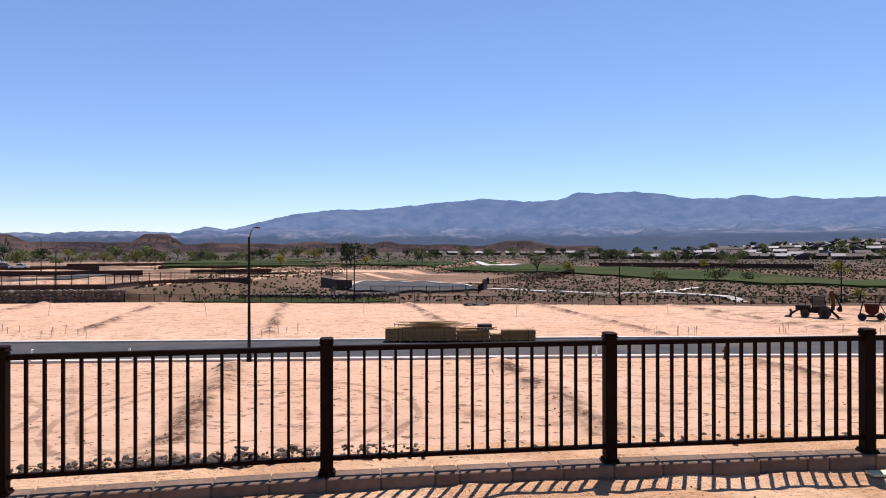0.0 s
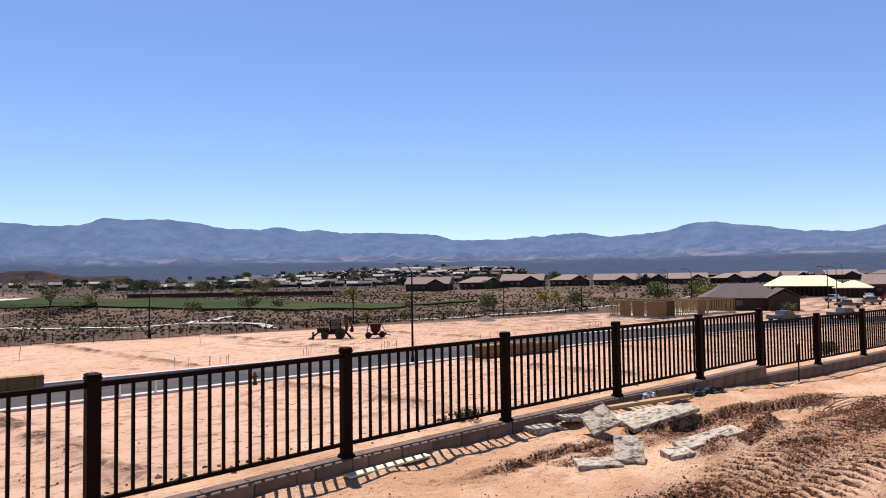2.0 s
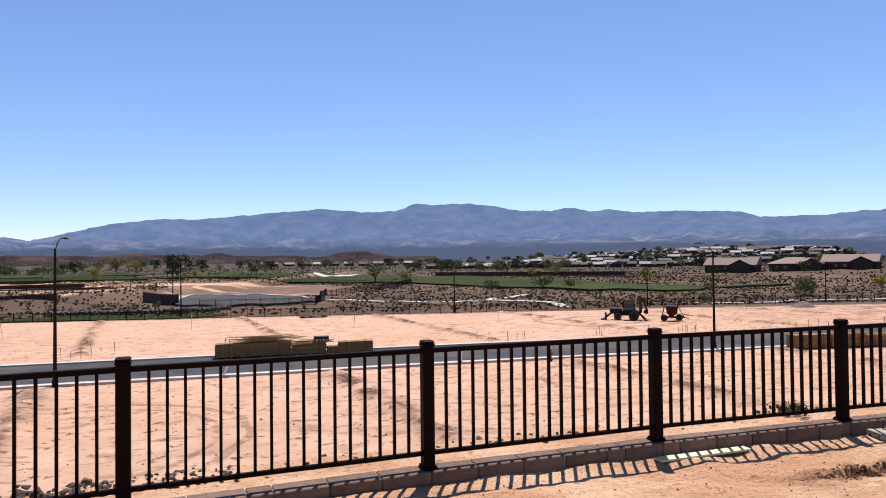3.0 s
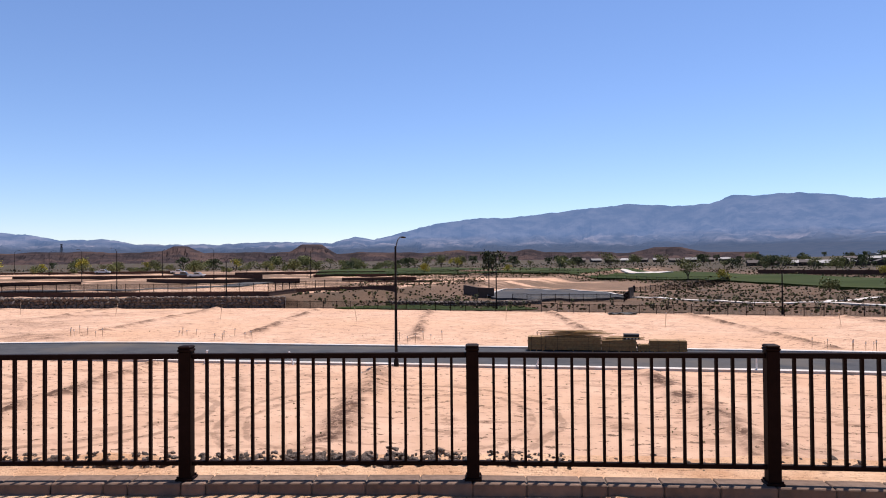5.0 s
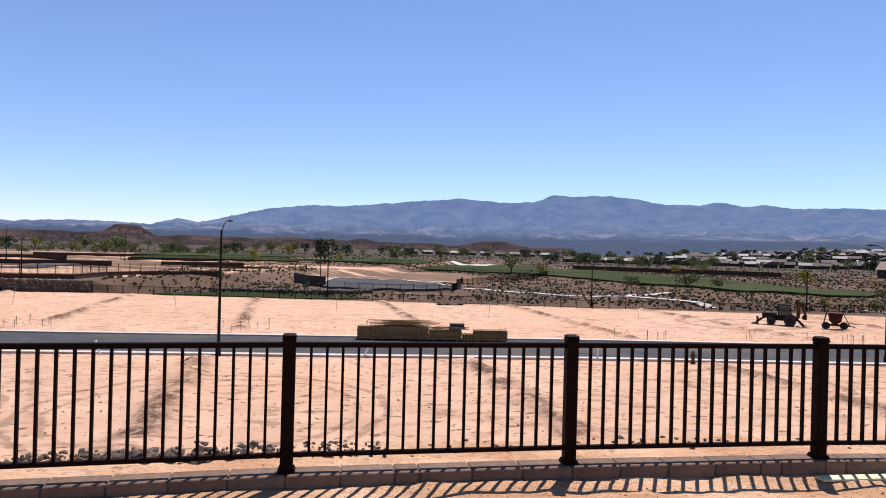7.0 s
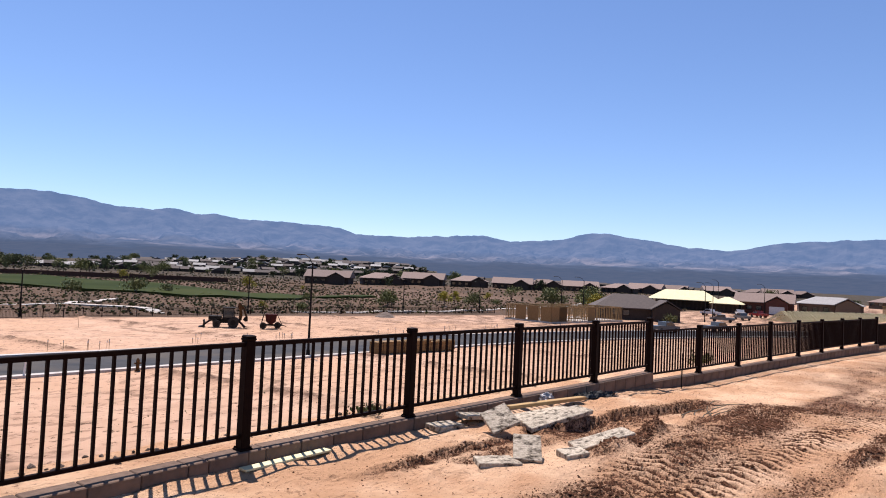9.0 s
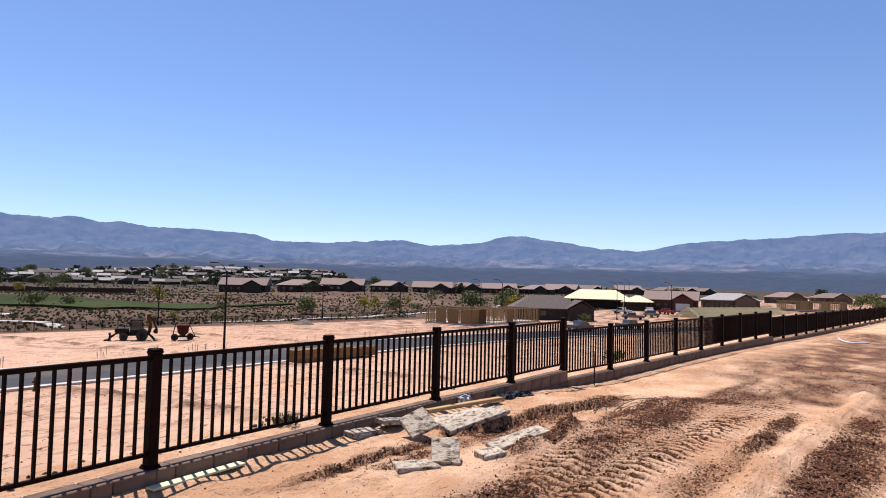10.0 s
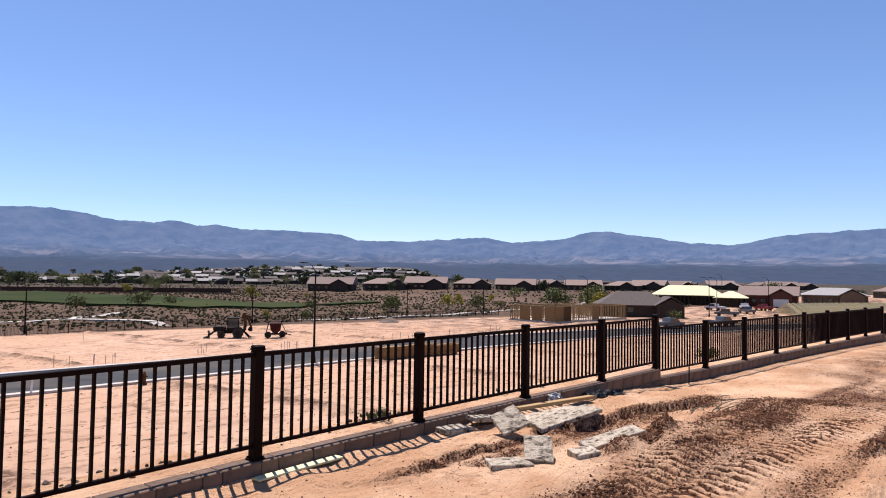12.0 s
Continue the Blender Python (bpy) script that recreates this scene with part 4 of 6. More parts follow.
# ---- vehicles parked in the distance ----
def pickup(x, y, turn, paint, label):
    v = thing("pickup_truck", pose(x, y, z_at(x, y) + 0.1, 0, 0, turn), label, "truck", "parked trucks")
    bm = bmesh.new()
    prism(bm, [(-2.7, 0.5), (2.7, 0.5), (2.75, 1.0), (1.6, 1.1), (0.9, 1.75), (-0.6, 1.78), (-0.75, 1.12), (-2.7, 1.12)], -0.92, 0.92, "y")
    part("body", bm, paint, v)
    bm = bmesh.new()
    prism(bm, [(1.35, 1.14), (0.82, 1.66), (-0.48, 1.68), (-0.56, 1.17)], 0.9, 0.935, "y")
    part("window", bm, M_GLASS, v)
    bm = bmesh.new()
    prism(bm, [(1.63, 1.1), (0.93, 1.74), (0.9, 1.72), (1.58, 1.08)], -0.8, 0.8, "y")
    part("windscreen", bm, M_GLASS, v)
    bm = bmesh.new()
    prism(bm, [(1.35, 1.14), (0.82, 1.66), (-0.48, 1.68), (-0.56, 1.17)], -0.935, -0.9, "y")
    part("window", bm, M_GLASS, v)
    for sx in (-1.75, 1.7):
        for sy in (-0.85, 0.85):
            bm = bmesh.new()
            tube(bm, (sx, sy - 0.13, 0.36), (sx, sy + 0.13, 0.36), 0.38, seg=14)
            part("wheel", bm, M_TYRE, v)
    return v


M_CARRED = mat("red_car_paint", (0.231, 0.0231, 0.0193), 0.3, 0, spec=0.5)
M_CARGREY = mat("grey_car_paint", (0.0924, 0.0963, 0.1), 0.3, 0.2, spec=0.5)
for x, y, turn, p, lab in ((170, 33, 100, M_CARGREY, "dusty dark pickup truck by the unfinished house"), (187, 32, 40, M_CARGREY, "grey pickup truck by the unfinished house"), (196, 42, 70, M_WHITE, "white pickup truck by the unfinished house"), (204, 36, 20, M_WHITE, "white pickup truck by the red-brown house"), (118, 30.5, -25, M_CARGREY, "dark pickup truck on the street"), (131, 25, -30, M_CARGREY, "dark pickup truck on the street"), (203, 31, 50, M_CARRED, "red pickup truck by the red-brown house"), (-93, 203, 10, M_WHITE, "white pickup truck on the terrace"), (-99, 206, 15, M_CARGREY, "dark pickup truck on the terrace"), (-150, 245, 10, M_WHITE, "white utility truck by the trees"), (-128, 262, 10, M_WHITE, "white utility truck by the trees")):
    pickup(x, y, turn, p, lab)

# lattice tower on the far left rise
tw = thing("lattice_tower", pose(-737.6, 1088, 14) @ Matrix.Scale(0.62, 4), "thin dark lattice tower with a round top", "tower")
bm = bmesh.new()
for sx in (-1, 1):
    for sy in (-1, 1):
        beam(bm, (sx * 3.5, sy * 3.5, 0), (sx * 1.2, sy * 1.2, 29), 0.7, 0.7)
for i in range(6):
    z0, z1 = i * 4.8, (i + 1) * 4.8
    w0, w1 = 3.5 - 2.3 * z0 / 29, 3.5 - 2.3 * z1 / 29
    for s in (-1, 1):
        beam(bm, (-w0, s * w0, z0), (w1, s * w1, z1), 0.45, 0.45)
        beam(bm, (w0, s * w0, z0), (-w1, s * w1, z1), 0.45, 0.45)
part("mast", bm, M_DARK, tw)
bm = bmesh.new()
tube(bm, (0, 0, 29), (0, 0, 32), 2.6, 2.6, 12)
part("tank", bm, M_DARK, tw)


# ---- fences, walls and roads beyond the lots ----
def site_fence(pts, z, height, label, step_m=2.4, group="site fences"):
    """Dark picket fence along a line of corners, each post and panel a part."""
    f = thing("picket_fence", pose(pts[0][0], pts[0][1], 0), label, "fence", group)
    bm = bmesh.new()
    box(bm, 0, 0, height / 2 + 0.04, 0.09, 0.09, height + 0.1)
    post_me = mesh_of("post", bm, M_METAL)
    cube = np.array([(i, j, k) for i in (-1, 1) for j in (-1, 1) for k in (-1, 1)], float) / 2
    quad = np.array([(0, 1, 3, 2), (4, 6, 7, 5), (0, 4, 5, 1), (2, 3, 7, 6), (0, 2, 6, 4), (1, 5, 7, 3)])
    bars = [(0, height - 0.06, step_m, 0.05, 0.06), (0, 0.14, step_m, 0.05, 0.06)] + [((i - 7) * step_m / 16, height / 2 + 0.04, 0.026, 0.026, height - 0.2) for i in range(15)]
    verts, faces = [], []
    ox, oy = pts[0]
    for (x0, y0), (x1, y1) in zip(pts, pts[1:]):
        n = max(1, round(math.hypot(x1 - x0, y1 - y0) / step_m))
        a = math.degrees(math.atan2(y1 - y0, x1 - x0))
        s = math.hypot(x1 - x0, y1 - y0) / n / step_m
        for i in range(n + 1):
            t = i / n
            x, y = x0 + (x1 - x0) * t, y0 + (y1 - y0) * t
            zz = z_at(x, y) if z is None else z
            shared("post", post_me, f, pose(x - ox, y - oy, zz, 0, 0, a))
            if i < n:
                xm, ym = x + (x1 - x0) * 0.5 / n, y + (y1 - y0) * 0.5 / n
                zm = z_at(xm, ym) if z is None else z
                ca, sa = math.cos(radians(a)), math.sin(radians(a))
                for u, v, sx, sy, sz in bars:
                    c = cube * (sx * s, sy, sz) + (u * s, 0, v)
                    verts.append(np.stack([c[:, 0] * ca - c[:, 1] * sa + xm - ox, c[:, 0] * sa + c[:, 1] * ca + ym - oy, c[:, 2] + zm], -1))
                    faces.append(quad + 8 * len(faces))
    me = bpy.data.meshes.new("railing_infill")
    me.from_pydata(np.concatenate(verts).tolist(), [], np.concatenate(faces).tolist())
    me.materials.append(M_METAL)
    bars_ob = new("railing_infill", me)
    bars_ob.parent = f
    tagged(bars_ob, kind="stuff")
    return f


def site_wall(pts, z0, h, label, material=None, t=0.25):
    """Plain block site wall with a cap course along a line of corners."""
    material = material or M_BROWNWALL
    w = thing("site_wall", pose(pts[0][0], pts[0][1], 0), label, "wall", kind="structure")
    ox, oy = pts[0]
    bm, cap = bmesh.new(), bmesh.new()
    for (x0, y0), (x1, y1) in zip(pts, pts[1:]):
        L, a = math.hypot(x1 - x0, y1 - y0), math.atan2(y1 - y0, x1 - x0)
        m = Matrix.Translation(((x0 + x1) / 2 - ox, (y0 + y1) / 2 - oy, 0)) @ Matrix.Rotation(a, 4, "Z")
        box(bm, 0, 0, z0 + h / 2 - 0.2, L, t, h + 0.4, 0, m)
        box(cap, 0, 0, z0 + h + 0.04, L, t + 0.08, 0.08, 0, m)
    part("wall_face", bm, material, w)
    part("cap", cap, material, w)
    return w


EDGE = [(-33.5, 106.9), (0.2, 98.9), (41.4, 88.9), (54, 88.2), (87, 84.8), (132.8, 73.2)]
site_fence(EDGE, None, 1.25, "dark metal picket fence along the far lot edge")
site_fence([(-124, 110.6), (-37.6, 110.6), (-36.0, 122.0), (-32.0, 128.5), (-18.5, 135.5), (-2, 145.5)], TERRACE + 0.75, 1.5, "dark metal picket fence on a low brown wall", 2.6)
site_wall([(-124, 110.6), (-37.5, 110.6), (-36.0, 122.0), (-32.0, 128.5), (-18.5, 135.5)], TERRACE - 0.25, 1.0, "brown block wall under the terrace fence")
site_fence([(5.5, 114.0), (26.0, 120.0), (29.0, 131.5)], None, 1.5, "dark picket fence round the turning circle", 2.6)
site_fence([(29.6, 133), (34, 149), (52, 172), (74, 205)], None, 1.6, "tall dark mesh fence beside the scrub", 2.6)
site_fence([(-60, 214), (-31, 224), (5, 221), (36, 217), (74, 205)], None, 1.7, "long dark fence along the fairway", 3.0)
for pts, h in (([(-4.6, 147.5), (-1.0, 134.0), (2.2, 131.0)], 2.1), ([(29.2, 131.6), (30.6, 134.6)], 2.0)):
    site_wall(pts, LOT, h, "dark brown slatted gate wall", M_STUCCO3)

# rough stone retaining wall below the terrace
def stone_wall(x0, x1, y, z0, h, label, seed, size=0.62, curve=0.0):
    w = thing("stone_wall", pose(x0, y, z0), label, "stone wall", kind="structure")
    rnd = random.Random(seed)
    bm = bmesh.new()
    n = 24
    for i in range(n):
        u0, u1 = (x1 - x0) * i / n, (x1 - x0) * (i + 1) / n
        box(bm, (u0 + u1) / 2, 0.35 + curve * ((u0 / (x1 - x0) - 0.5) ** 2), h / 2 - 0.15, u1 - u0 + 0.02, 0.5, h - 0.1)
    part("backing", bm, M_MORTAR, w)
    variants = []
    for k in range(6):
        bm = bmesh.new()
        bmesh.ops.create_icosphere(bm, subdivisions=1, radius=0.5)
        for v in bm.verts:
            v.co *= 1 + rnd.uniform(-0.22, 0.22)
            v.co.z *= 0.8
        variants.append(mesh_of("stone", bm, M_WALLROCK))
    z = size * 0.35
    rest = bmesh.new()
    count = 0
    while z < h:
        u = rnd.uniform(0, size)
        while u < x1 - x0:
            s = size * rnd.uniform(0.75, 1.35)
            m = Matrix.Translation((u, curve * ((u / (x1 - x0) - 0.5) ** 2) + rnd.uniform(0.02, 0.14), z + rnd.uniform(-0.06, 0.06))) @ Euler((rnd.uniform(-0.4, 0.4), rnd.uniform(-0.5, 0.5), rnd.uniform(0, 6))).to_matrix().to_4x4() @ Matrix.Diagonal((s * 1.15, s * 0.9, s * 0.9, 1))
            shared("stone", rnd.choice(variants), w, m)
            u += s * 0.92
            count += 1
        z += size * 0.66
    return w


stone_wall(-62.0, -33.5, 107.2, LOT - 0.1, 2.15, "grey rough stone retaining wall below the terrace", 4, 0.8)
stone_wall(-124.0, -62.0, 107.4, LOT - 0.1, 2.0, "dark rough stone retaining wall below the terrace", 6, 1.0)
stone_wall(-16.5, 10.5, 111.5, LOT - 0.2, 1.15, "low curved grey stone retaining wall", 8, 0.7, 6.0)

# paths, turning circle, lawns
def strip(name, pts, width, z, material, label, category, thick=0.25):
    bm = bmesh.new()
    prev = None
    P = [Vector(p) for p in pts]
    fine = []
    for a0, a, b, b0 in zip([P[0]] + P[:-2], P[:-1], P[1:], P[2:] + [P[-1]]):
        for i in range(5):
            t = i / 5
            fine.append(0.5 * ((2 * a) + (b - a0) * t + (2 * a0 - 5 * a + 4 * b - b0) * t * t + (3 * a - a0 - 3 * b + b0) * t ** 3))
    fine.append(P[-1])
    for i, p in enumerate(fine):
        d = (fine[min(i + 1, len(fine) - 1)] - fine[max(i - 1, 0)]).normalized()
        n = Vector((-d.y, d.x))
        q = [p - n * width / 2, p + n * width / 2]
        zz = max(z_at(*q[0]), z_at(*q[1]), z_at(*p)) + z
        row = [bm.verts.new((*q[0], zz - thick)), bm.verts.new((*q[0], zz)), bm.verts.new((*q[1], zz)), bm.verts.new((*q[1], zz - thick))]
        if prev:
            for j in range(3):
                bm.faces.new((prev[j], row[j], row[j + 1], prev[j + 1]))
        prev = row
    bmesh.ops.recalc_face_normals(bm, faces=bm.faces[:])
    return tagged(part(name, bm, material), label, category, kind="structure")


def sheet(name, pts, z, material, label, category, rise=0.3):
    """A level area inside a smooth closed outline, with a rim that goes into the ground."""
    P = [Vector(p) for p in pts]
    n = len(P)
    ring = []
    for i in range(n):
        a0, a, b, b0 = P[i - 1], P[i], P[(i + 1) % n], P[(i + 2) % n]
        for k in range(6):
            t = k / 6
            ring.append(0.5 * ((2 * a) + (b - a0) * t + (2 * a0 - 5 * a + 4 * b - b0) * t * t + (3 * a - a0 - 3 * b + b0) * t ** 3))
    bm = bmesh.new()
    top = [bm.verts.new((p.x, p.y, z_at(p.x, p.y) + z)) for p in ring]
    low = [bm.verts.new((p.x, p.y, z_at(p.x, p.y) + z - rise)) for p in ring]
    for i in range(len(ring)):
        j = (i + 1) % len(ring)
        bm.faces.new((low[i], low[j], top[j], top[i]))
    es = [e for e in bm.edges if e.verts[0] in top and e.verts[1] in top]
    bmesh.ops.triangle_fill(bm, edges=es, use_beauty=True)
    bmesh.ops.recalc_face_normals(bm, faces=bm.faces[:])
    return tagged(part(name, bm, material), label, category, kind="structure")


strip("path", [(30, 133.5), (36, 127), (48, 117), (58.5, 111), (64, 100), (62, 91.5)], 2.0, 0.08, M_CONCRETE, "pale concrete footpath through desert planting", "path")
strip("path", [(57.5, 111.5), (63, 120), (72, 129), (80, 136)], 1.8, 0.1, M_CONCRETE, "pale concrete footpath branch", "path")
strip("path", [(88, 90), (106, 84.5), (123, 80), (141, 79.2), (172, 80.5), (206, 83)], 2.0, 0.1, M_CONCRETE, "pale concrete footpath behind the fence", "path")
sheet("turning_circle", [(1.5, 132), (6, 121), (16, 119), (26, 125), (28, 134), (21, 146), (12, 158), (4.5, 153)], 0.45, M_ASPHALT, "grey asphalt turning circle with pale kerb", "road", 0.9)
strip("kerb", [(1.2, 131), (2.0, 142), (4.2, 153.5), (12, 158.8), (21.4, 146.6), (28.6, 134.4)], 0.7, 0.6, M_CONCRETE, "pale concrete kerb of the turning circle", "kerb", 0.6)
strip("road", [(-118, 128), (-92, 131), (-70, 140), (-62, 152), (-60, 175)], 7.0, 0.1, M_ASPHALT, "grey asphalt street on the terrace", "road")
sheet("fairway", [(-60, 226), (-31, 231), (36, 226), (70, 208), (88, 160), (108, 121), (128, 128), (150, 124), (150, 133), (127, 140), (117, 217), (84, 262), (48, 300), (-10, 330), (-75, 345)], 0.5, M_GRASS, "green mown golf fairway", "lawn", 1.0)
sheet("lawn", [(-24, 104.6), (-10, 101.6), (6, 100.2), (9, 103.5), (2, 108.5), (-8, 110.5), (-20, 110)], 0.12, M_GRASS, "small bright green lawn behind the fence", "lawn", 0.4)
sheet("bunker", [(52, 262), (60, 259), (72, 262), (66, 267), (56, 267)], 0.62, M_CONCRETE, "pale sand bunker on the fairway", "bunker", 0.6)

# long brown walls and graded pads on the terrace, far to the left
for pts, z0, h in (([(-150, 150), (-104, 160)], TERRACE, 1.3), ([(-150, 196), (-72, 205)], TERRACE + 0.4, 1.5), ([(-95, 176), (-72, 168), (-50, 172)], TERRACE, 1.4), ([(-200, 240), (-130, 262)], TERRACE + 0.8, 1.6), ([(-95, 240), (-40, 252)], TERRACE + 1.0, 1.0), ([(-40, 178), (-14, 186)], TERRACE - 0.4, 0.7), ([(-60, 268), (-10, 276)], TERRACE + 1.0, 0.9), ([(-60, 222), (-35, 226)], TERRACE + 0.6, 0.8), ([(-44, 196), (-22, 203)], TERRACE + 0.2, 0.7), ([(104, 262), (150, 228), (166, 214)], -4.6, 1.2)):
    site_wall(pts, z0, h, "long low brown retaining wall between graded lots")


# ---- lamps further off ----
for x, y, h, arm, turn, heads, lab in (
        (2.6, 102.6, 8.6, 1.7, -30, 1, "dark street lamp behind the far fence"),
        (1.2, 133.0, 8.6, 1.7, -30, 1, "dark street lamp at the turning circle"),
        (42.3, 91.6, 6.4, 0.9, 60, 2, "dark twin-headed lamp beside the footpath"),
        (75.6, 87.2, 6.6, 0.9, 60, 2, "dark twin-headed lamp beside the footpath"),
        (-44.5, 108.9, 6.3, 0.9, 60, 2, "dark twin-headed lamp at the stone wall"),
        (-96.0, 114.0, 8.2, 0.9, 60, 2, "dark twin-headed lamp at the stone wall"),
        (111.5, 82.6, 6.5, 0.9, 60, 2, "dark lamp beside the footpath"),
        (131.5, 76.5, 6.5, 0.9, 60, 2, "dark lamp beside the footpath"),
        (141, 55.5, 8.6, 1.8, 60, 1, "dark street lamp near the framed house"),
        (152, 66, 8.6, 1.8, 60, 1, "dark street lamp near the framed house"),
        (-84.4, 142.9, 9.2, 2.2, 60, 1, "dark street lamp on the terrace street"),
        (-82.5, 192, 9.2, 2.2, 60, 1, "dark street lamp on the terrace"),
        (-57.2, 208.4, 9.2, 2.2, -90, 1, "dark street lamp on the terrace"),
        (-118, 182, 9.2, 2.2, 60, 1, "dark street lamp on the terrace"),
        (-165, 235, 9.2, 2.0, -90, 1, "dark street lamp on the terrace"),
        (-190, 250, 9.2, 2.0, -90, 1, "dark street lamp on the terrace"),
        (-112, 218, 9.2, 2.0, -90, 1, "dark street lamp on the terrace"),
        (166, 36, 8.8, 2.2, 60, 1, "dark street lamp by the new houses"),
        (190, 40, 8.8, 2.2, 60, 1, "dark street lamp by the new houses"),
        (205, 30, 8.8, 2.4, 60, 1, "dark street lamp by the new houses"),
        (230, 48, 8.8, 2.2, 60, 1, "dark street lamp by the new houses")):
    lamp = street_lamp(x, y, h, arm, turn, lab, heads)
    lamp.location.z = z_at(x, y) - 0.05


# ---- lumber ----
def lumber_pack(x, y, z, turn, units, label):
    """Banded stacks of boards end to end, loose boards on top. units: start, length, height."""
    pk = thing("lumber_stack", pose(x, y, z, 0, 0, turn), label, "lumber")
    rnd = random.Random(int(x * 7))
    for u0, length, h, loose_n in units:
        for j in (0.15, 0.5, 0.85):
            bm = bmesh.new()
            box(bm, u0 + length * j, 0, 0.05, 0.09, 1.15, 0.1)
            part("bearer", bm, M_LUMBER, pk)
        zz = 0.1
        while zz < h - 0.01:
            t = rnd.choice((0.14, 0.19, 0.24))
            t = min(t, h - zz)
            for c in range(2):
                bm = bmesh.new()
                box(bm, u0 + length / 2 + rnd.uniform(-0.03, 0.03), -0.29 + 0.58 * c + rnd.uniform(-0.02, 0.02), zz + t / 2, length * rnd.uniform(0.985, 1.0), 0.57, t - 0.012, 0.006)
                part("board", bm, M_OSB, pk)
            zz += t
        for s in (0.22, 0.78):
            bm = bmesh.new()
            box(bm, u0 + length * s, 0, (h + 0.1) / 2, 0.02, 1.2, h - 0.06)
            part("strap", bm, M_DARK, pk)
        for i in range(loose_n):
            bm = bmesh.new()
            L = length * rnd.uniform(0.55, 1.15)
            box(bm, 0, 0, 0, L, 0.14, 0.04)
            part("loose_board", bm, M_LUMBER, pk, "pale loose timber board", False, pose(u0 + length * rnd.uniform(0.35, 0.75), rnd.uniform(-0.5, 0.5), h + 0.03 + 0.06 * (i // 3), rnd.uniform(-2, 2), rnd.uniform(-1.2, 1.2), rnd.uniform(-9, 9)))
    return pk


lumber_pack(5.2, 54.2, LOT + 0.05, -6.5, [(0, 1.5, 1.2, 0), (1.52, 4.7, 1.22, 26), (6.25, 2.9, 0.95, 14), (9.25, 0.9, 0.6, 3), (10.2, 3.0, 1.0, 0)], "long stack of tan lumber on the street edge")
pk2 = lumber_pack(51.6, 38.0, LOT + 0.03, -9, [(0, 3.6, 1.25, 0), (3.65, 3.6, 1.2, 6), (7.3, 3.6, 1.05, 3)], "long stack of tan lumber beside the kerb")
box_thing = thing("banded_crate", pose(13.9, 53.3, LOT + 1.06, 0, 0, -6.5), "black and white banded crate on the lumber", "crate")
bm = bmesh.new()
box(bm, 0, 0, 0.22, 1.25, 0.8, 0.44, 0.02)
part("body", bm, M_PLASTIC, box_thing)
bm = bmesh.new()
box(bm, 0, 0, 0.455, 1.27, 0.82, 0.03)
part("lid", bm, M_ASPHALT, box_thing, "grey lid")
for s in (-0.4, -0.1, 0.2, 0.45):
    bm = bmesh.new()
    box(bm, s, -0.41, 0.1, 0.12, 0.02, 0.12)
    part("label_plate", bm, M_WHITE, box_thing)


# ---- machines ----
def wheel(parent, x, y, r, w):
    bm = bmesh.new()
    g = tube(bm, (x, y - w / 2, r), (x, y + w / 2, r), r, seg=18)
    for i in range(18):
        a = i * math.tau / 18
        box(bm, 0, 0, 0, r * 0.14, w * 0.95, r * 0.1, 0, Matrix.Translation((x + r * math.cos(a), y, r + r * math.sin(a))) @ Matrix.Rotation(-a, 4, "Y") )
    ty = part("tyre", bm, M_TYRE, parent)
    bm = bmesh.new()
    tube(bm, (x, y - w / 2 - 0.02, r), (x, y + w / 2 + 0.02, r), r * 0.5, seg=14)
    part("rim", bm, M_DARK, ty)
    return ty


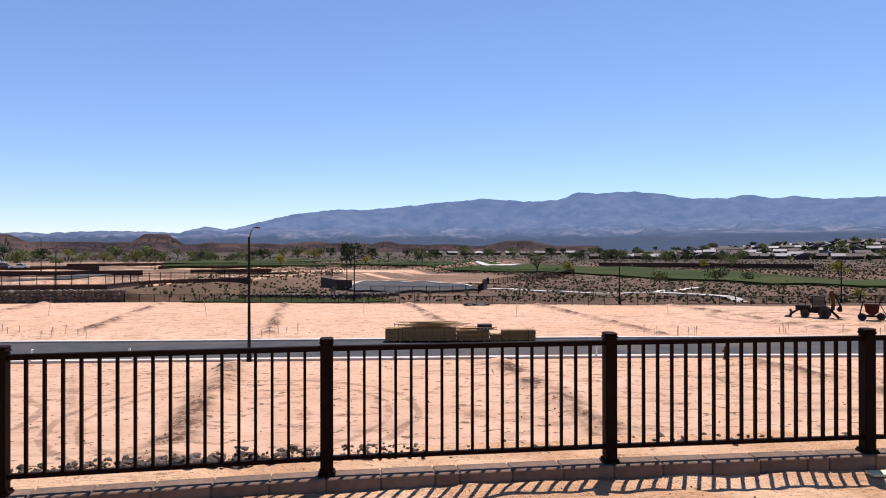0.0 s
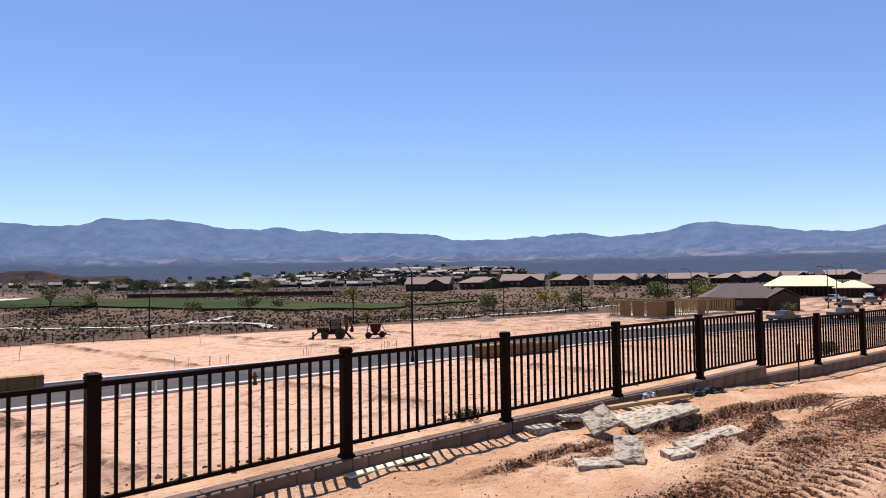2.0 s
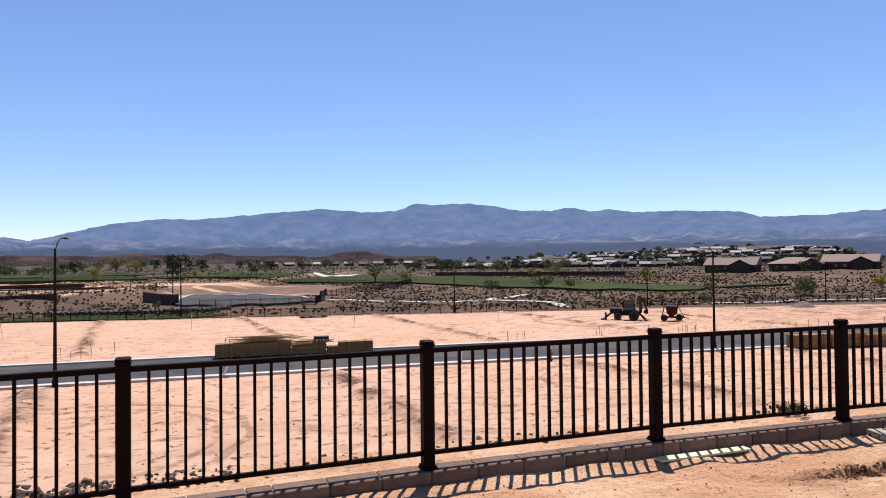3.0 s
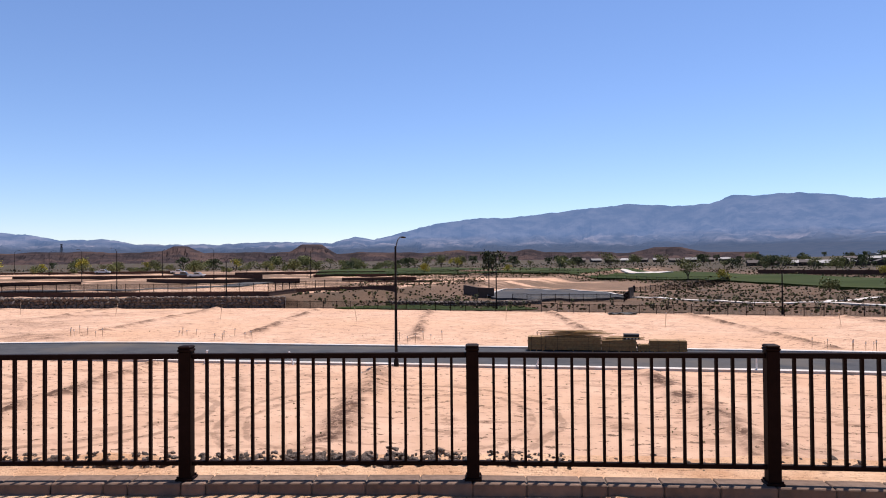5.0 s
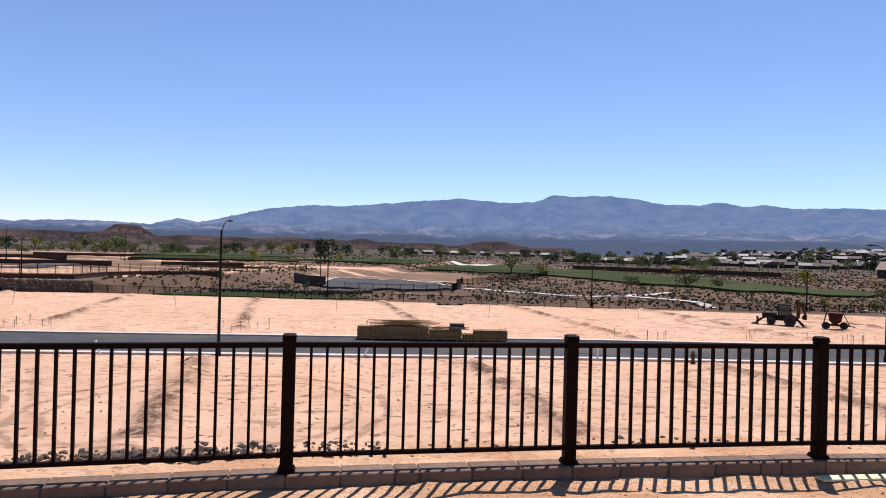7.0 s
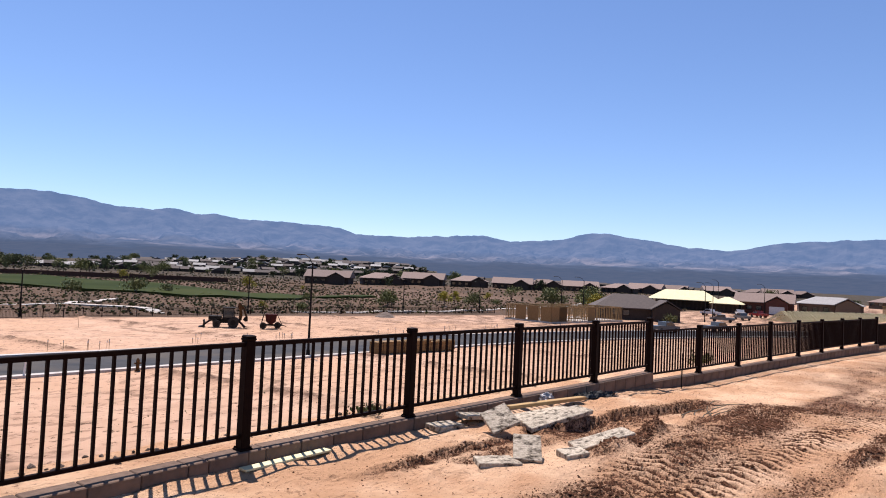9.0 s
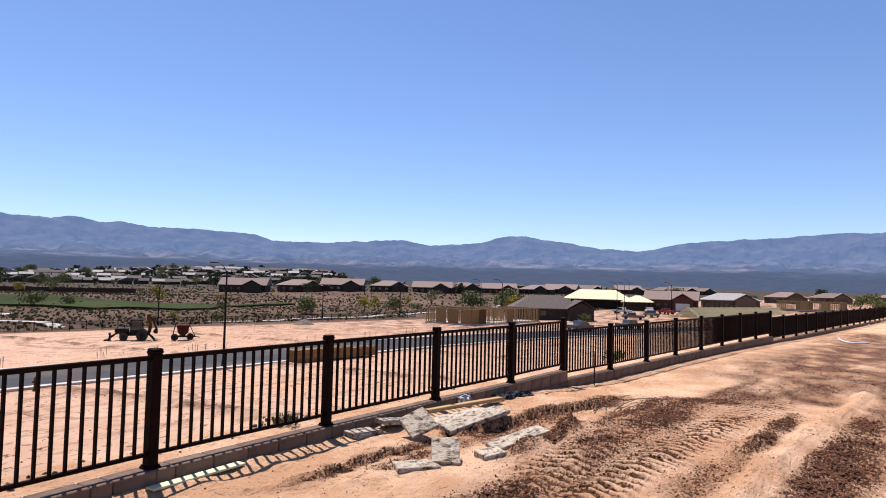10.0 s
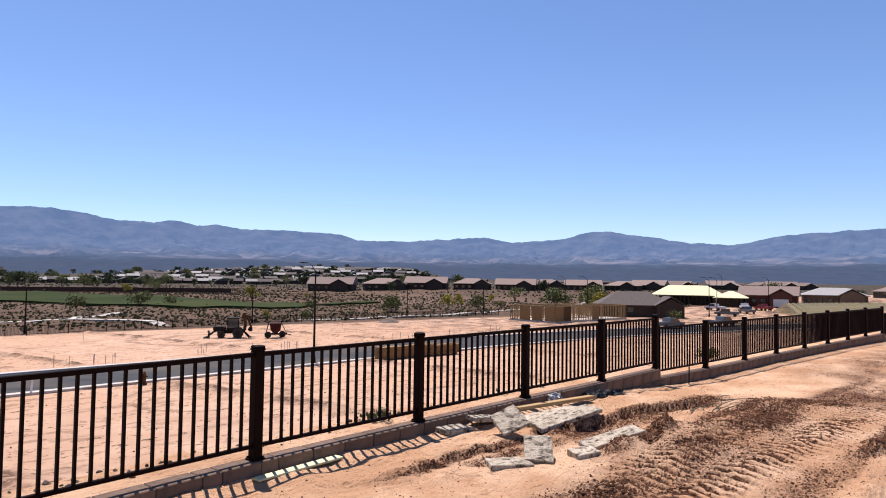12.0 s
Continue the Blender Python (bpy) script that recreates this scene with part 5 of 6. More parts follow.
def backhoe(x, y, turn):
    m = thing("backhoe_loader", pose(x, y, z_at(x, y), 0, 0, turn), "ochre and black backhoe loader parked on the graded lot", "backhoe")
    for sx, r, w in ((1.15, 0.5, 0.34), (-1.05, 0.72, 0.46)):
        for sy in (-0.85, 0.85):
            wheel(m, sx, sy, r, w)
    bm = bmesh.new()
    box(bm, 0.1, 0, 0.85, 3.2, 0.75, 0.5, 0.05)
    box(bm, 1.35, 0, 1.3, 1.7, 0.95, 0.55, 0.08)
    part("body", bm, M_DARK, m)
    bm = bmesh.new()
    box(bm, 2.22, 0, 1.25, 0.06, 0.85, 0.5)
    part("grille", bm, M_DARK, m)
    bm = bmesh.new()
    for px in (0.35, -1.2):
        for py in (-0.68, 0.68):
            beam(bm, (px, py, 1.15), (px * 0.85, py * 0.92, 2.62), 0.09, 0.09)
    box(bm, -0.42, 0, 1.2, 1.75, 1.4, 0.3, 0.04)
    part("cab", bm, M_DARK, m)
    bm = bmesh.new()
    box(bm, -0.4, 0, 2.68, 1.75, 1.5, 0.12, 0.05)
    part("cab_roof", bm, M_DARK, m)
    bm = bmesh.new()
    box(bm, -0.4, 0.66, 1.98, 1.3, 0.03, 1.2)
    box(bm, -0.4, -0.66, 1.98, 1.3, 0.03, 1.2)
    box(bm, 0.34, 0, 1.98, 0.03, 1.25, 1.2)
    part("glazing", bm, M_GLASS, m)
    bm = bmesh.new()
    box(bm, -0.7, 0, 1.55, 0.5, 0.5, 0.5, 0.06)
    part("seat", bm, M_DARK, m)
    for sy in (-0.62, 0.62):
        bm = bmesh.new()
        beam(bm, (0.5, sy, 1.35), (2.0, sy, 0.95), 0.13, 0.22)
        beam(bm, (2.0, sy, 0.95), (2.75, sy, 0.4), 0.13, 0.2)
        part("loader_arm", bm, M_DARK, m)
    bm = bmesh.new()
    prism(bm, [(2.7, 0.12), (3.45, 0.04), (3.5, 0.1), (2.95, 0.22), (2.85, 0.7), (2.95, 0.95), (2.8, 0.98), (2.66, 0.6)], -1.05, 1.05, "y")
    part("loader_bucket", bm, M_DARK, m)
    bm = bmesh.new()
    box(bm, -1.85, 0, 0.95, 0.35, 1.6, 0.5, 0.04)
    part("hoe_frame", bm, M_DARK, m)
    for sy in (-1, 1):
        bm = bmesh.new()
        beam(bm, (-1.9, sy * 0.75, 0.8), (-2.6, sy * 1.15, 0.1), 0.12, 0.16)
        box(bm, -2.65, sy * 1.18, 0.06, 0.45, 0.3, 0.08)
        part("stabiliser", bm, M_DARK, m)
    bm = bmesh.new()
    beam(bm, (-1.95, 0, 1.0), (-2.0, 0, 2.2), 0.26, 0.42)
    beam(bm, (-2.0, 0, 2.15), (-1.75, 0, 3.25), 0.24, 0.38)
    part("boom", bm, M_YELLOW, m)
    bm = bmesh.new()
    beam(bm, (-1.65, 0, 3.3), (-2.35, 0, 2.6), 0.2, 0.3)
    beam(bm, (-2.3, 0, 2.7), (-2.85, 0, 1.35), 0.2, 0.26)
    part("dipper", bm, M_YELLOW, m)
    bm = bmesh.new()
    tube(bm, (-1.9, 0.05, 3.35), (-2.7, 0.05, 1.9), 0.06, seg=8)
    tube(bm, (-2.2, -0.05, 1.5), (-2.0, -0.05, 2.9), 0.06, seg=8)
    part("ram", bm, M_DARK, m)
    bm = bmesh.new()
    prism(bm, [(-2.95, 1.5), (-2.55, 1.45), (-2.35, 1.1), (-2.6, 0.85), (-3.0, 0.9)], -0.3, 0.3, "y")
    part("hoe_bucket", bm, M_DARK, m)
    bm = bmesh.new()
    tube(bm, (1.1, 0.3, 1.5), (1.1, 0.3, 2.2), 0.04, seg=8)
    part("exhaust", bm, M_DARK, m)
    return m


hoe = backhoe(56.6, 67.6, 142)
hoe.scale = (0.92, 0.92, 0.95)


def hopper_trailer(x, y, turn):
    m = thing("hopper_trailer", pose(x, y, z_at(x, y), 0, 0, turn), "rusty red hopper trailer on two black wheels", "trailer")
    for sx in (-0.95, 0.9):
        wheel(m, sx, 0.55 if sx > 0 else -0.55, 0.42, 0.3)
    bm = bmesh.new()
    prism(bm, [(-0.75, 1.9), (0.75, 1.9), (0.6, 0.95), (0.2, 0.65), (-0.2, 0.65), (-0.6, 0.95)], -0.6, 0.6, "y")
    part("hopper", bm, M_RED, m)
    bm = bmesh.new()
    for sy in (-0.65, 0.65):
        beam(bm, (-1.35, sy, 0.5), (1.5, sy, 0.5), 0.1, 0.12)
        beam(bm, (-1.2, sy, 0.5), (-0.85, sy, 2.05), 0.07, 0.07)
        beam(bm, (1.45, sy, 0.5), (0.65, sy, 2.1), 0.07, 0.07)
        beam(bm, (-0.4, sy, 0.5), (0.1, sy, 1.6), 0.06, 0.06)
    beam(bm, (-1.3, -0.65, 0.5), (-1.3, 0.65, 0.5), 0.1, 0.1)
    part("chassis", bm, M_DARK, m)
    bm = bmesh.new()
    beam(bm, (1.4, 0, 0.5), (2.0, 0, 0.35), 0.1, 0.1)
    part("drawbar", bm, M_DARK, m)
    bm = bmesh.new()
    bmesh.ops.create_cone(bm, cap_ends=False, segments=20, radius1=0.62, radius2=0.62, depth=0.05)
    bmesh.ops.rotate(bm, matrix=Matrix.Rotation(radians(90), 3, "X"), verts=bm.verts[:])
    bmesh.ops.translate(bm, vec=(-0.85, -0.75, 1.35), verts=bm.verts[:])
    part("hoop", bm, M_DARK, m)
    return m


hopper_trailer(60.6, 63.6, -38)


# ---- survey stakes, pipes, hydrants and marks on the lots ----
def stake(x, y, h, lean, turn, material=None):
    s = thing("survey_stake", pose(x, y, z_at(x, y), 0, lean, turn), "thin wooden survey stake in the graded sand", "stake", "survey stakes")
    bm = bmesh.new()
    box(bm, 0, 0, h / 2 - 0.1, 0.07, 0.05, h + 0.2)
    for v in bm.verts:
        if v.co.z < 0:
            v.co.x *= 0.3
            v.co.y *= 0.3
    part("shaft", bm, material or M_STAKE, s)
    bm = bmesh.new()
    box(bm, 0, 0, h * 0.82, 0.085, 0.065, 0.12)
    part("flagging", bm, M_WHITE, s)


rnd = random.Random(12)
for k in range(-6, 7):
    cx = 2.8 + 18.7 * k
    stake(cx + rnd.uniform(-1, 1), 79 - 0.16 * cx + rnd.uniform(-3, 3), 2.0, rnd.uniform(-14, 22), rnd.uniform(-20, 20))
    for j in range(7):
        stake(cx - 8 + rnd.uniform(-2.4, 2.4), 59.2 - 0.135 * cx + rnd.uniform(-0.5, 2.4), rnd.uniform(0.6, 1.1), rnd.uniform(-6, 6), rnd.uniform(0, 90))
    if k % 2 == 0:
        for j in range(4):
            stake(cx + 4 + rnd.uniform(-1.5, 1.5), 60 - 0.135 * cx + rnd.uniform(-0.5, 2.0), rnd.uniform(0.5, 0.9), rnd.uniform(-6, 6), rnd.uniform(0, 90))


def hydrant(x, y):
    h = thing("fire_hydrant", pose(x, y, LOT + 0.02), "ochre fire hydrant at the kerb", "hydrant")
    bm = bmesh.new()
    tube(bm, (0, 0, 0), (0, 0, 0.75), 0.13, 0.12, 12)
    tube(bm, (0, 0, 0), (0, 0, 0.08), 0.2, 0.2, 12)
    part("barrel", bm, M_YELLOW, h)
    bm = bmesh.new()
    tube(bm, (0, 0, 0.72), (0, 0, 0.92), 0.16, 0.05, 12)
    part("bonnet", bm, M_YELLOW, h)
    for s in (-1, 1):
        bm = bmesh.new()
        tube(bm, (0, 0, 0.55), (s * 0.24, 0, 0.55), 0.07, 0.07, 8)
        part("nozzle", bm, M_YELLOW, h)


hydrant(29.7, 41.4)
for x, y, lean in ((5.2, 44.4, 25), (-13.2, 45.6, -18), (-20.5, 46.2, 12), (20.5, 43.4, 0), (22.8, 43.1, 4)):
    p = thing("pipe_stub", pose(x, y, z_at(x, y), 0, lean, 0), "white plastic pipe stub sticking up at the kerb", "pipe", "pipe stubs")
    bm = bmesh.new()
    tube(bm, (0, 0, -0.1), (0, 0, 1.0), 0.06, 0.06, 10)
    part("tube", bm, M_PVC, p)
    bm = bmesh.new()
    tube(bm, (0, 0, 0.97), (0, 0, 1.08), 0.08, 0.08, 10)
    part("cap", bm, M_PVC, p)
sh = thing("plastic_sheet", pose(20.5, 92.5, z_at(20.5, 92.5)), "black plastic sheeting lying on the sand", "sheeting")
bm = bmesh.new()
bmesh.ops.create_grid(bm, x_segments=12, y_segments=6, size=1)
for v in bm.verts:
    v.co = Vector((v.co.x * 2.0, v.co.y * 0.8, 0.15 + 0.25 * noise.noise(v.co * 2.3)))
part("sheet", bm, M_PLASTIC, sh, "", True)


def dirt_mound(x, y, r, h):
    """A small tipped heap of dark gravel."""
    m = thing("gravel_mound", pose(x, y, z_at(x, y) - 0.05), "small heap of dark gravel tipped by the fence", "mound")
    bm = bmesh.new()
    bmesh.ops.create_icosphere(bm, subdivisions=4, radius=1.0)
    bmesh.ops.delete(bm, geom=[v for v in bm.verts if v.co.z < -0.05], context="VERTS")
    for v in bm.verts:
        d = math.hypot(v.co.x, v.co.y)
        k = 1 + 0.2 * noise.noise(v.co * 2.1 + Vector((x, 0, 0)))
        v.co = Vector((v.co.x * r * k, v.co.y * r * 0.8 * k, h * max(0.0, 1 - d) ** 0.8 + 0.06 * noise.noise(v.co * 9)))
    part("heap", bm, M_MORTAR, m)


dirt_mound(95.4, 73.7, 2.1, 1.1)


# ---- plants ----
def leaf_cloud(centres, n, size, rnd, flat=0.8):
    """Leaves as small bent quads in clumps round given centres (x, y, z, radius)."""
    vs, fs = [], []
    for k in range(n):
        cx, cy, cz, r = rnd.choice(centres)
        while True:
            p = Vector((rnd.uniform(-1, 1), rnd.uniform(-1, 1), rnd.uniform(-1, 1)))
            if 0.25 < p.length < 1:
                break
        p = Vector((cx + p.x * r, cy + p.y * r, cz + p.z * r * flat))
        e = Euler((rnd.uniform(0, 6), rnd.uniform(0, 6), rnd.uniform(0, 6))).to_matrix()
        s = size * rnd.uniform(0.6, 1.3)
        b = len(vs)
        for q in ((-1, -0.5, 0), (0, -0.55, 0.25), (1, -0.3, 0), (1, 0.4, 0), (0, 0.55, 0.25), (-1, 0.3, 0)):
            vs.append(tuple(p + e @ (Vector(q) * s)))
        fs += [(b, b + 1, b + 4, b + 5), (b + 1, b + 2, b + 3, b + 4)]
    return vs, fs


def make_tree(name, h, w, leaf, label, seed, n=420, leafsize=0.22, trunk_h=0.35, group="desert trees"):
    rnd = random.Random(seed)
    t = thing(name, pose(0, 0, -200), label, "tree", group)
    bm = bmesh.new()
    th = h * trunk_h
    tips = []
    tube(bm, (0, 0, -0.3), (0.1, 0, th), 0.024 * h, 0.017 * h, 7)
    nl = 7
    for i in range(nl):
        a = math.tau * i / nl + rnd.uniform(-0.4, 0.4)
        r = w * 0.5 * rnd.uniform(0.35, 0.85)
        mid = (r * 0.45 * math.cos(a), r * 0.45 * math.sin(a), th + (h - th) * rnd.uniform(0.25, 0.45))
        tip = (r * math.cos(a), r * math.sin(a), th + (h - th) * rnd.uniform(0.2, 0.75))
        tube(bm, (0.1, 0, th * rnd.uniform(0.6, 0.95)), mid, 0.011 * h, 0.008 * h, 5)
        tube(bm, mid, tip, 0.008 * h, 0.003 * h, 5)
        tips.append((*tip, w * rnd.uniform(0.18, 0.27)))
    tips += [(rnd.uniform(-0.2, 0.2) * w, rnd.uniform(-0.2, 0.2) * w, h * rnd.uniform(0.45, 0.8), w * rnd.uniform(0.16, 0.24)) for _ in range(6)]
    part("trunk", bm, M_BARK, t)
    me = bpy.data.meshes.new("crown")
    vs, fs = leaf_cloud(tips, n, leafsize, rnd)
    me.from_pydata(vs, [], fs)
    me.materials.append(leaf)
    crown = new("crown", me)
    crown.parent = t
    return t


T_GREEN = make_tree("mesquite_tree", 6.0, 8.5, M_LEAF, "green spreading desert tree with a short trunk", 1, 900, 0.26, 0.16)
T_DARK = make_tree("mesquite_tree", 6.0, 6.0, M_LEAF_D, "dark green rounded desert tree", 2, 800, 0.25, 0.14)
T_YEL = make_tree("palo_verde_tree", 5.0, 4.6, M_LEAF_Y, "yellow-flowering palo verde tree", 3, 600, 0.18, 0.2)
T_BUSH = make_tree("desert_bush", 2.6, 4.6, M_LEAF, "low broad green desert bush", 4, 420, 0.17, 0.12, "desert bushes")
T_OLIVE = make_tree("palo_verde_tree", 5.2, 6.0, M_LEAF, "yellow-green palo verde tree", 5, 560, 0.18, 0.2)
rnd = random.Random(21)
first = {}


def plant(src, x, y, s):
    m = pose(x, y, z_at(x, y) - 0.05, 0, 0, rnd.uniform(0, 360))
    if src not in first:
        first[src] = True
        src.matrix_basis = m @ Matrix.Scale(s, 4)
        return src
    ob = copy_thing(src, m)
    ob.scale = (s, s, s)
    return ob


for src, x, y, s in ((T_DARK, 1.6, 227.8, 1.45), (T_DARK, 29.5, 276, 1.1), (T_OLIVE, 58.5, 325, 1.5), (T_YEL, -22.4, 233, 0.9), (T_YEL, 7, 236, 0.7), (T_OLIVE, 86.5, 340, 1.3), (T_OLIVE, 64, 214, 1.45), (T_YEL, 72, 205, 0.9),
                     (T_YEL, 136.3, 164.2, 1.05), (T_GREEN, 122.3, 96, 0.7), (T_BUSH, 126.5, 99, 1.0), (T_YEL, 140.7, 92.7, 0.85), (T_OLIVE, 29.5, 255, 1.2), (T_OLIVE, 191.6, 102.4, 1.0), (T_YEL, 127.7, 221.3, 0.8), (T_OLIVE, 139.9, 223, 0.9),
                     (T_BUSH, 92, 150, 1.5), (T_BUSH, 78, 153, 1.2), (T_BUSH, 101, 152, 0.9), (T_BUSH, 118, 118, 0.9), (T_GREEN, 165, 75, 1.0), (T_GREEN, 176, 70, 1.0), (T_GREEN, 190, 74, 1.1), (T_YEL, 160, 60, 1.2), (T_GREEN, 262, 38, 1.0), (T_DARK, 345, -10, 1.1), (T_GREEN, 370, -55, 1.3), (T_GREEN, 330, -50, 1.2), (T_GREEN, 262, -20, 0.8), (T_GREEN, 272, -24, 0.9), (T_DARK, 258, 12, 0.7), (T_GREEN, 243, -24, 0.75), (T_GREEN, 300, -38, 1.1), (T_DARK, 210, 170, 0.8), (T_DARK, 285, 140, 0.9), (T_GREEN, 150, 90, 0.7), (T_OLIVE, 210, 98, 0.9), (T_BUSH, 73, 13, 0.6), (T_BUSH, 146, 38, 0.8)):
    plant(src, x, y, s)
for i in range(70):
    a, r = radians(rnd.uniform(-36, -8)), rnd.uniform(300, 360)
    plant(rnd.choice((T_GREEN, T_BUSH, T_OLIVE, T_BUSH)), 2.4 + r * math.sin(a), -4.9 + r * math.cos(a), rnd.uniform(0.6, 1.05))
for i in range(44):
    a, r = radians(rnd.uniform(32, 68)), rnd.uniform(115, 235)
    x, y = 2.4 + r * math.sin(a), -4.9 + r * math.cos(a)
    if y + 0.235 * x > 112 and not 100 < x < 152:
        plant(rnd.choice((T_BUSH, T_BUSH, T_OLIVE, T_YEL)), x, y, rnd.uniform(0.35, 0.75))
for i in range(46):
    a, r = radians(rnd.uniform(-46, -3)), rnd.uniform(330, 520)
    plant(rnd.choice((T_GREEN, T_OLIVE, T_DARK, T_YEL, T_OLIVE)), 2.4 + r * math.sin(a), -4.9 + r * math.cos(a), rnd.uniform(0.8, 1.5))
for i in range(60):
    a, r = radians(rnd.uniform(-4, 56)), rnd.uniform(360, 470)
    plant(rnd.choice((T_GREEN, T_DARK, T_DARK, T_OLIVE)), 2.4 + r * math.sin(a), -4.9 + r * math.cos(a), rnd.uniform(0.6, 1.3))
for i in range(110):
    a, r = radians(rnd.uniform(16, 56)), rnd.uniform(480, 800)
    plant(rnd.choice((T_GREEN, T_DARK, T_DARK)), 2.4 + r * math.sin(a), -4.9 + r * math.cos(a), rnd.uniform(0.7, 1.3))


def scatter_brush(name, label, n, chooser, size, material, seed, blades=9):
    """Uncountable low scrub, each a tuft of small blades."""
    rnd = random.Random(seed)
    vs, fs = [], []
    pts = []
    while len(pts) < n:
        p = chooser(rnd)
        if p:
            pts.append(p)
    zs = ground_height(np.array([p[0] for p in pts]), np.array([p[1] for p in pts]))
    for (x, y), z in zip(pts, zs):
        s = size * rnd.uniform(0.45, 1.5)
        for k in range(blades):
            a, lean = rnd.uniform(0, math.tau), rnd.uniform(0.05, 0.6)
            dx, dy = math.cos(a), math.sin(a)
            b = len(vs)
            hh = s * rnd.uniform(0.4, 0.8)
            w = s * 0.34
            px, py = x + dx * s * 0.15, y + dy * s * 0.15
            vs += [(px - dy * w, py + dx * w, z - 0.05), (px + dy * w, py - dx * w, z - 0.05), (px + dx * lean * s + dy * w, py + dy * lean * s - dx * w, z + hh * 0.8), (px + dx * lean * s * 0.7 - dy * w, py + dy * lean * s * 0.7 + dx * w, z + hh)]
            fs.append((b, b + 1, b + 2, b + 3))
    me = bpy.data.meshes.new(name)
    me.from_pydata(vs, [], fs)
    me.materials.append(material)
    return tagged(new(name, me), label, "scrub", kind="stuff")


def near_scrub(r):
    x, y = r.uniform(-34, 190), r.uniform(75, 260)
    e = y + 0.235 * x
    if e < 104 or (0 < x < 46 and 157 < y < 212) or (x < 30 and y > 112 and x > 0 and y < 160):
        return None
    if x < -10 and y < 104:
        return None
    return (x, y)


def lot_weeds(r):
    bx = r.choice(LOT_LINES) if r.random() < 0.45 else r.uniform(-40, 70)
    x, y = bx + r.gauss(0, 1.6), r.uniform(22, 45)
    return (x, y) if r.random() < 0.7 else (x, r.uniform(60, 66) - 0.135 * x)


def far_scrub(r):
    a, d = radians(r.uniform(-50, 75)), r.uniform(210, 560)
    x, y = 2.4 + d * math.sin(a), -4.9 + d * math.cos(a)
    return None if y < 320 and (x < -30 or x < 50 and y < 214) else (x, y)


scatter_brush("scrub", "low dry desert scrub in tufts", 8000, near_scrub, 0.34, M_BRUSH, 31)
scatter_brush("scrub", "low green desert scrub in tufts", 2600, near_scrub, 0.4, M_LEAF, 32)
scatter_brush("scrub", "dark rounded desert scrub in tufts", 1700, near_scrub, 0.3, M_LEAF_D, 35)
scatter_brush("weeds", "small sparse weeds sprouting on the graded lots", 1100, lot_weeds, 0.06, M_LEAF, 36, 5)
scatter_brush("scrub", "dark desert scrub dotted over the plain", 5200, far_scrub, 0.5, M_LEAF_D, 33, 6)
scatter_brush("scrub", "dry desert scrub dotted over the plain", 2600, far_scrub, 0.7, M_BRUSH, 34, 6)


bm = bmesh.new()
tube(bm, (0, 0, 0), (0.03, 0, 0.5), 0.028, 0.022, 5)
tube(bm, (0.03, 0, 0.5), (0.0, 0, 1.0), 0.022, 0.01, 5)
STALK = mesh_of("stalk", bm, M_CACTUS)


def stalks(x, y, s):
    o = thing("ocotillo", pose(x, y, z_at(x, y), 0, 0, rnd.uniform(0, 360)), "tall thin dry desert plant with upright stalks", "plant", "ocotillos")
    for k in range(7):
        shared("stalk", STALK, o, pose(0, 0, -0.1, 0, rnd.uniform(8, 24), 360 * k / 7 + rnd.uniform(-15, 15)) @ Matrix.Scale(s * rnd.uniform(0.7, 1.0), 4))
    vs, fs = leaf_cloud([(0, 0, s * 0.6, s * 0.35)], 40, 0.08, rnd, 1.2)
    me = bpy.data.meshes.new("leaves")
    me.from_pydata(vs, [], fs)
    me.materials.append(M_LEAF)
    lv = new("leaves", me)
    lv.parent = o


for i in range(90):
    x = rnd.uniform(-28, 150)
    y = 101 - 0.23 * x + rnd.uniform(3, 34)
    if 0 < x < 30 and y > 112:
        continue
    stalks(x, y, rnd.uniform(0.9, 1.9))


# ---- loose stone slabs, boards and rubbish by the wall ----
def flagstone(name, outline, t, x, y, z, rx, ry, rz, label, material=None):
    s = thing(name, pose(x, y, z, rx, ry, rz), label, "stone slab", "loose slabs")
    bm = bmesh.new()
    prism(bm, [(u * 0.88, v * 0.88) for u, v in outline], 0, t, "z")
    bmesh.ops.bevel(bm, geom=bm.edges[:], offset=0.006, segments=1, affect="EDGES")
    es = [e for e in bm.edges if e.calc_length() > 0.1]
    bmesh.ops.subdivide_edges(bm, edges=es, cuts=3, use_grid_fill=True)
    for v in bm.verts:
        v.co += 0.005 * noise.noise_vector(v.co * 14 + Vector((x, y, 0)))
    part("slab", bm, material or M_SLAB, s)
    return s


flagstone("stone_slab", [(-0.045, -0.251), (0.268, -0.019), (0.039, 0.259), (-0.247, 0.023)], 0.045, 9.05, -1.02, z_at(9.05, -1.02) + 0.13, 38, 4, -61, "pale rough flagstone leaning on other slabs")
flagstone("stone_slab", [(-0.16, -0.18), (0.16, -0.19), (0.15, 0.19), (-0.16, 0.18)], 0.045, 8.52, -1.66, z_at(8.52, -1.66) + 0.1, 34, 2, -58, "square pale rough flagstone propped on the dirt")
flagstone("stone_slab", [(-0.26, -0.12), (0.26, -0.13), (0.24, 0.13), (-0.22, 0.12)], 0.05, 8.12, -1.54, z_at(8.12, -1.54) + 0.0, 4, 4, -30, "flat rough flagstone lying on the dirt")
flagstone("stone_slab", [(-0.16, -0.11), (0.15, -0.11), (0.16, 0.1), (-0.15, 0.12)], 0.07, 8.87, -1.99, z_at(8.87, -1.99) + 0.0, 6, -4, -30, "small thick flagstone lying on the dirt")
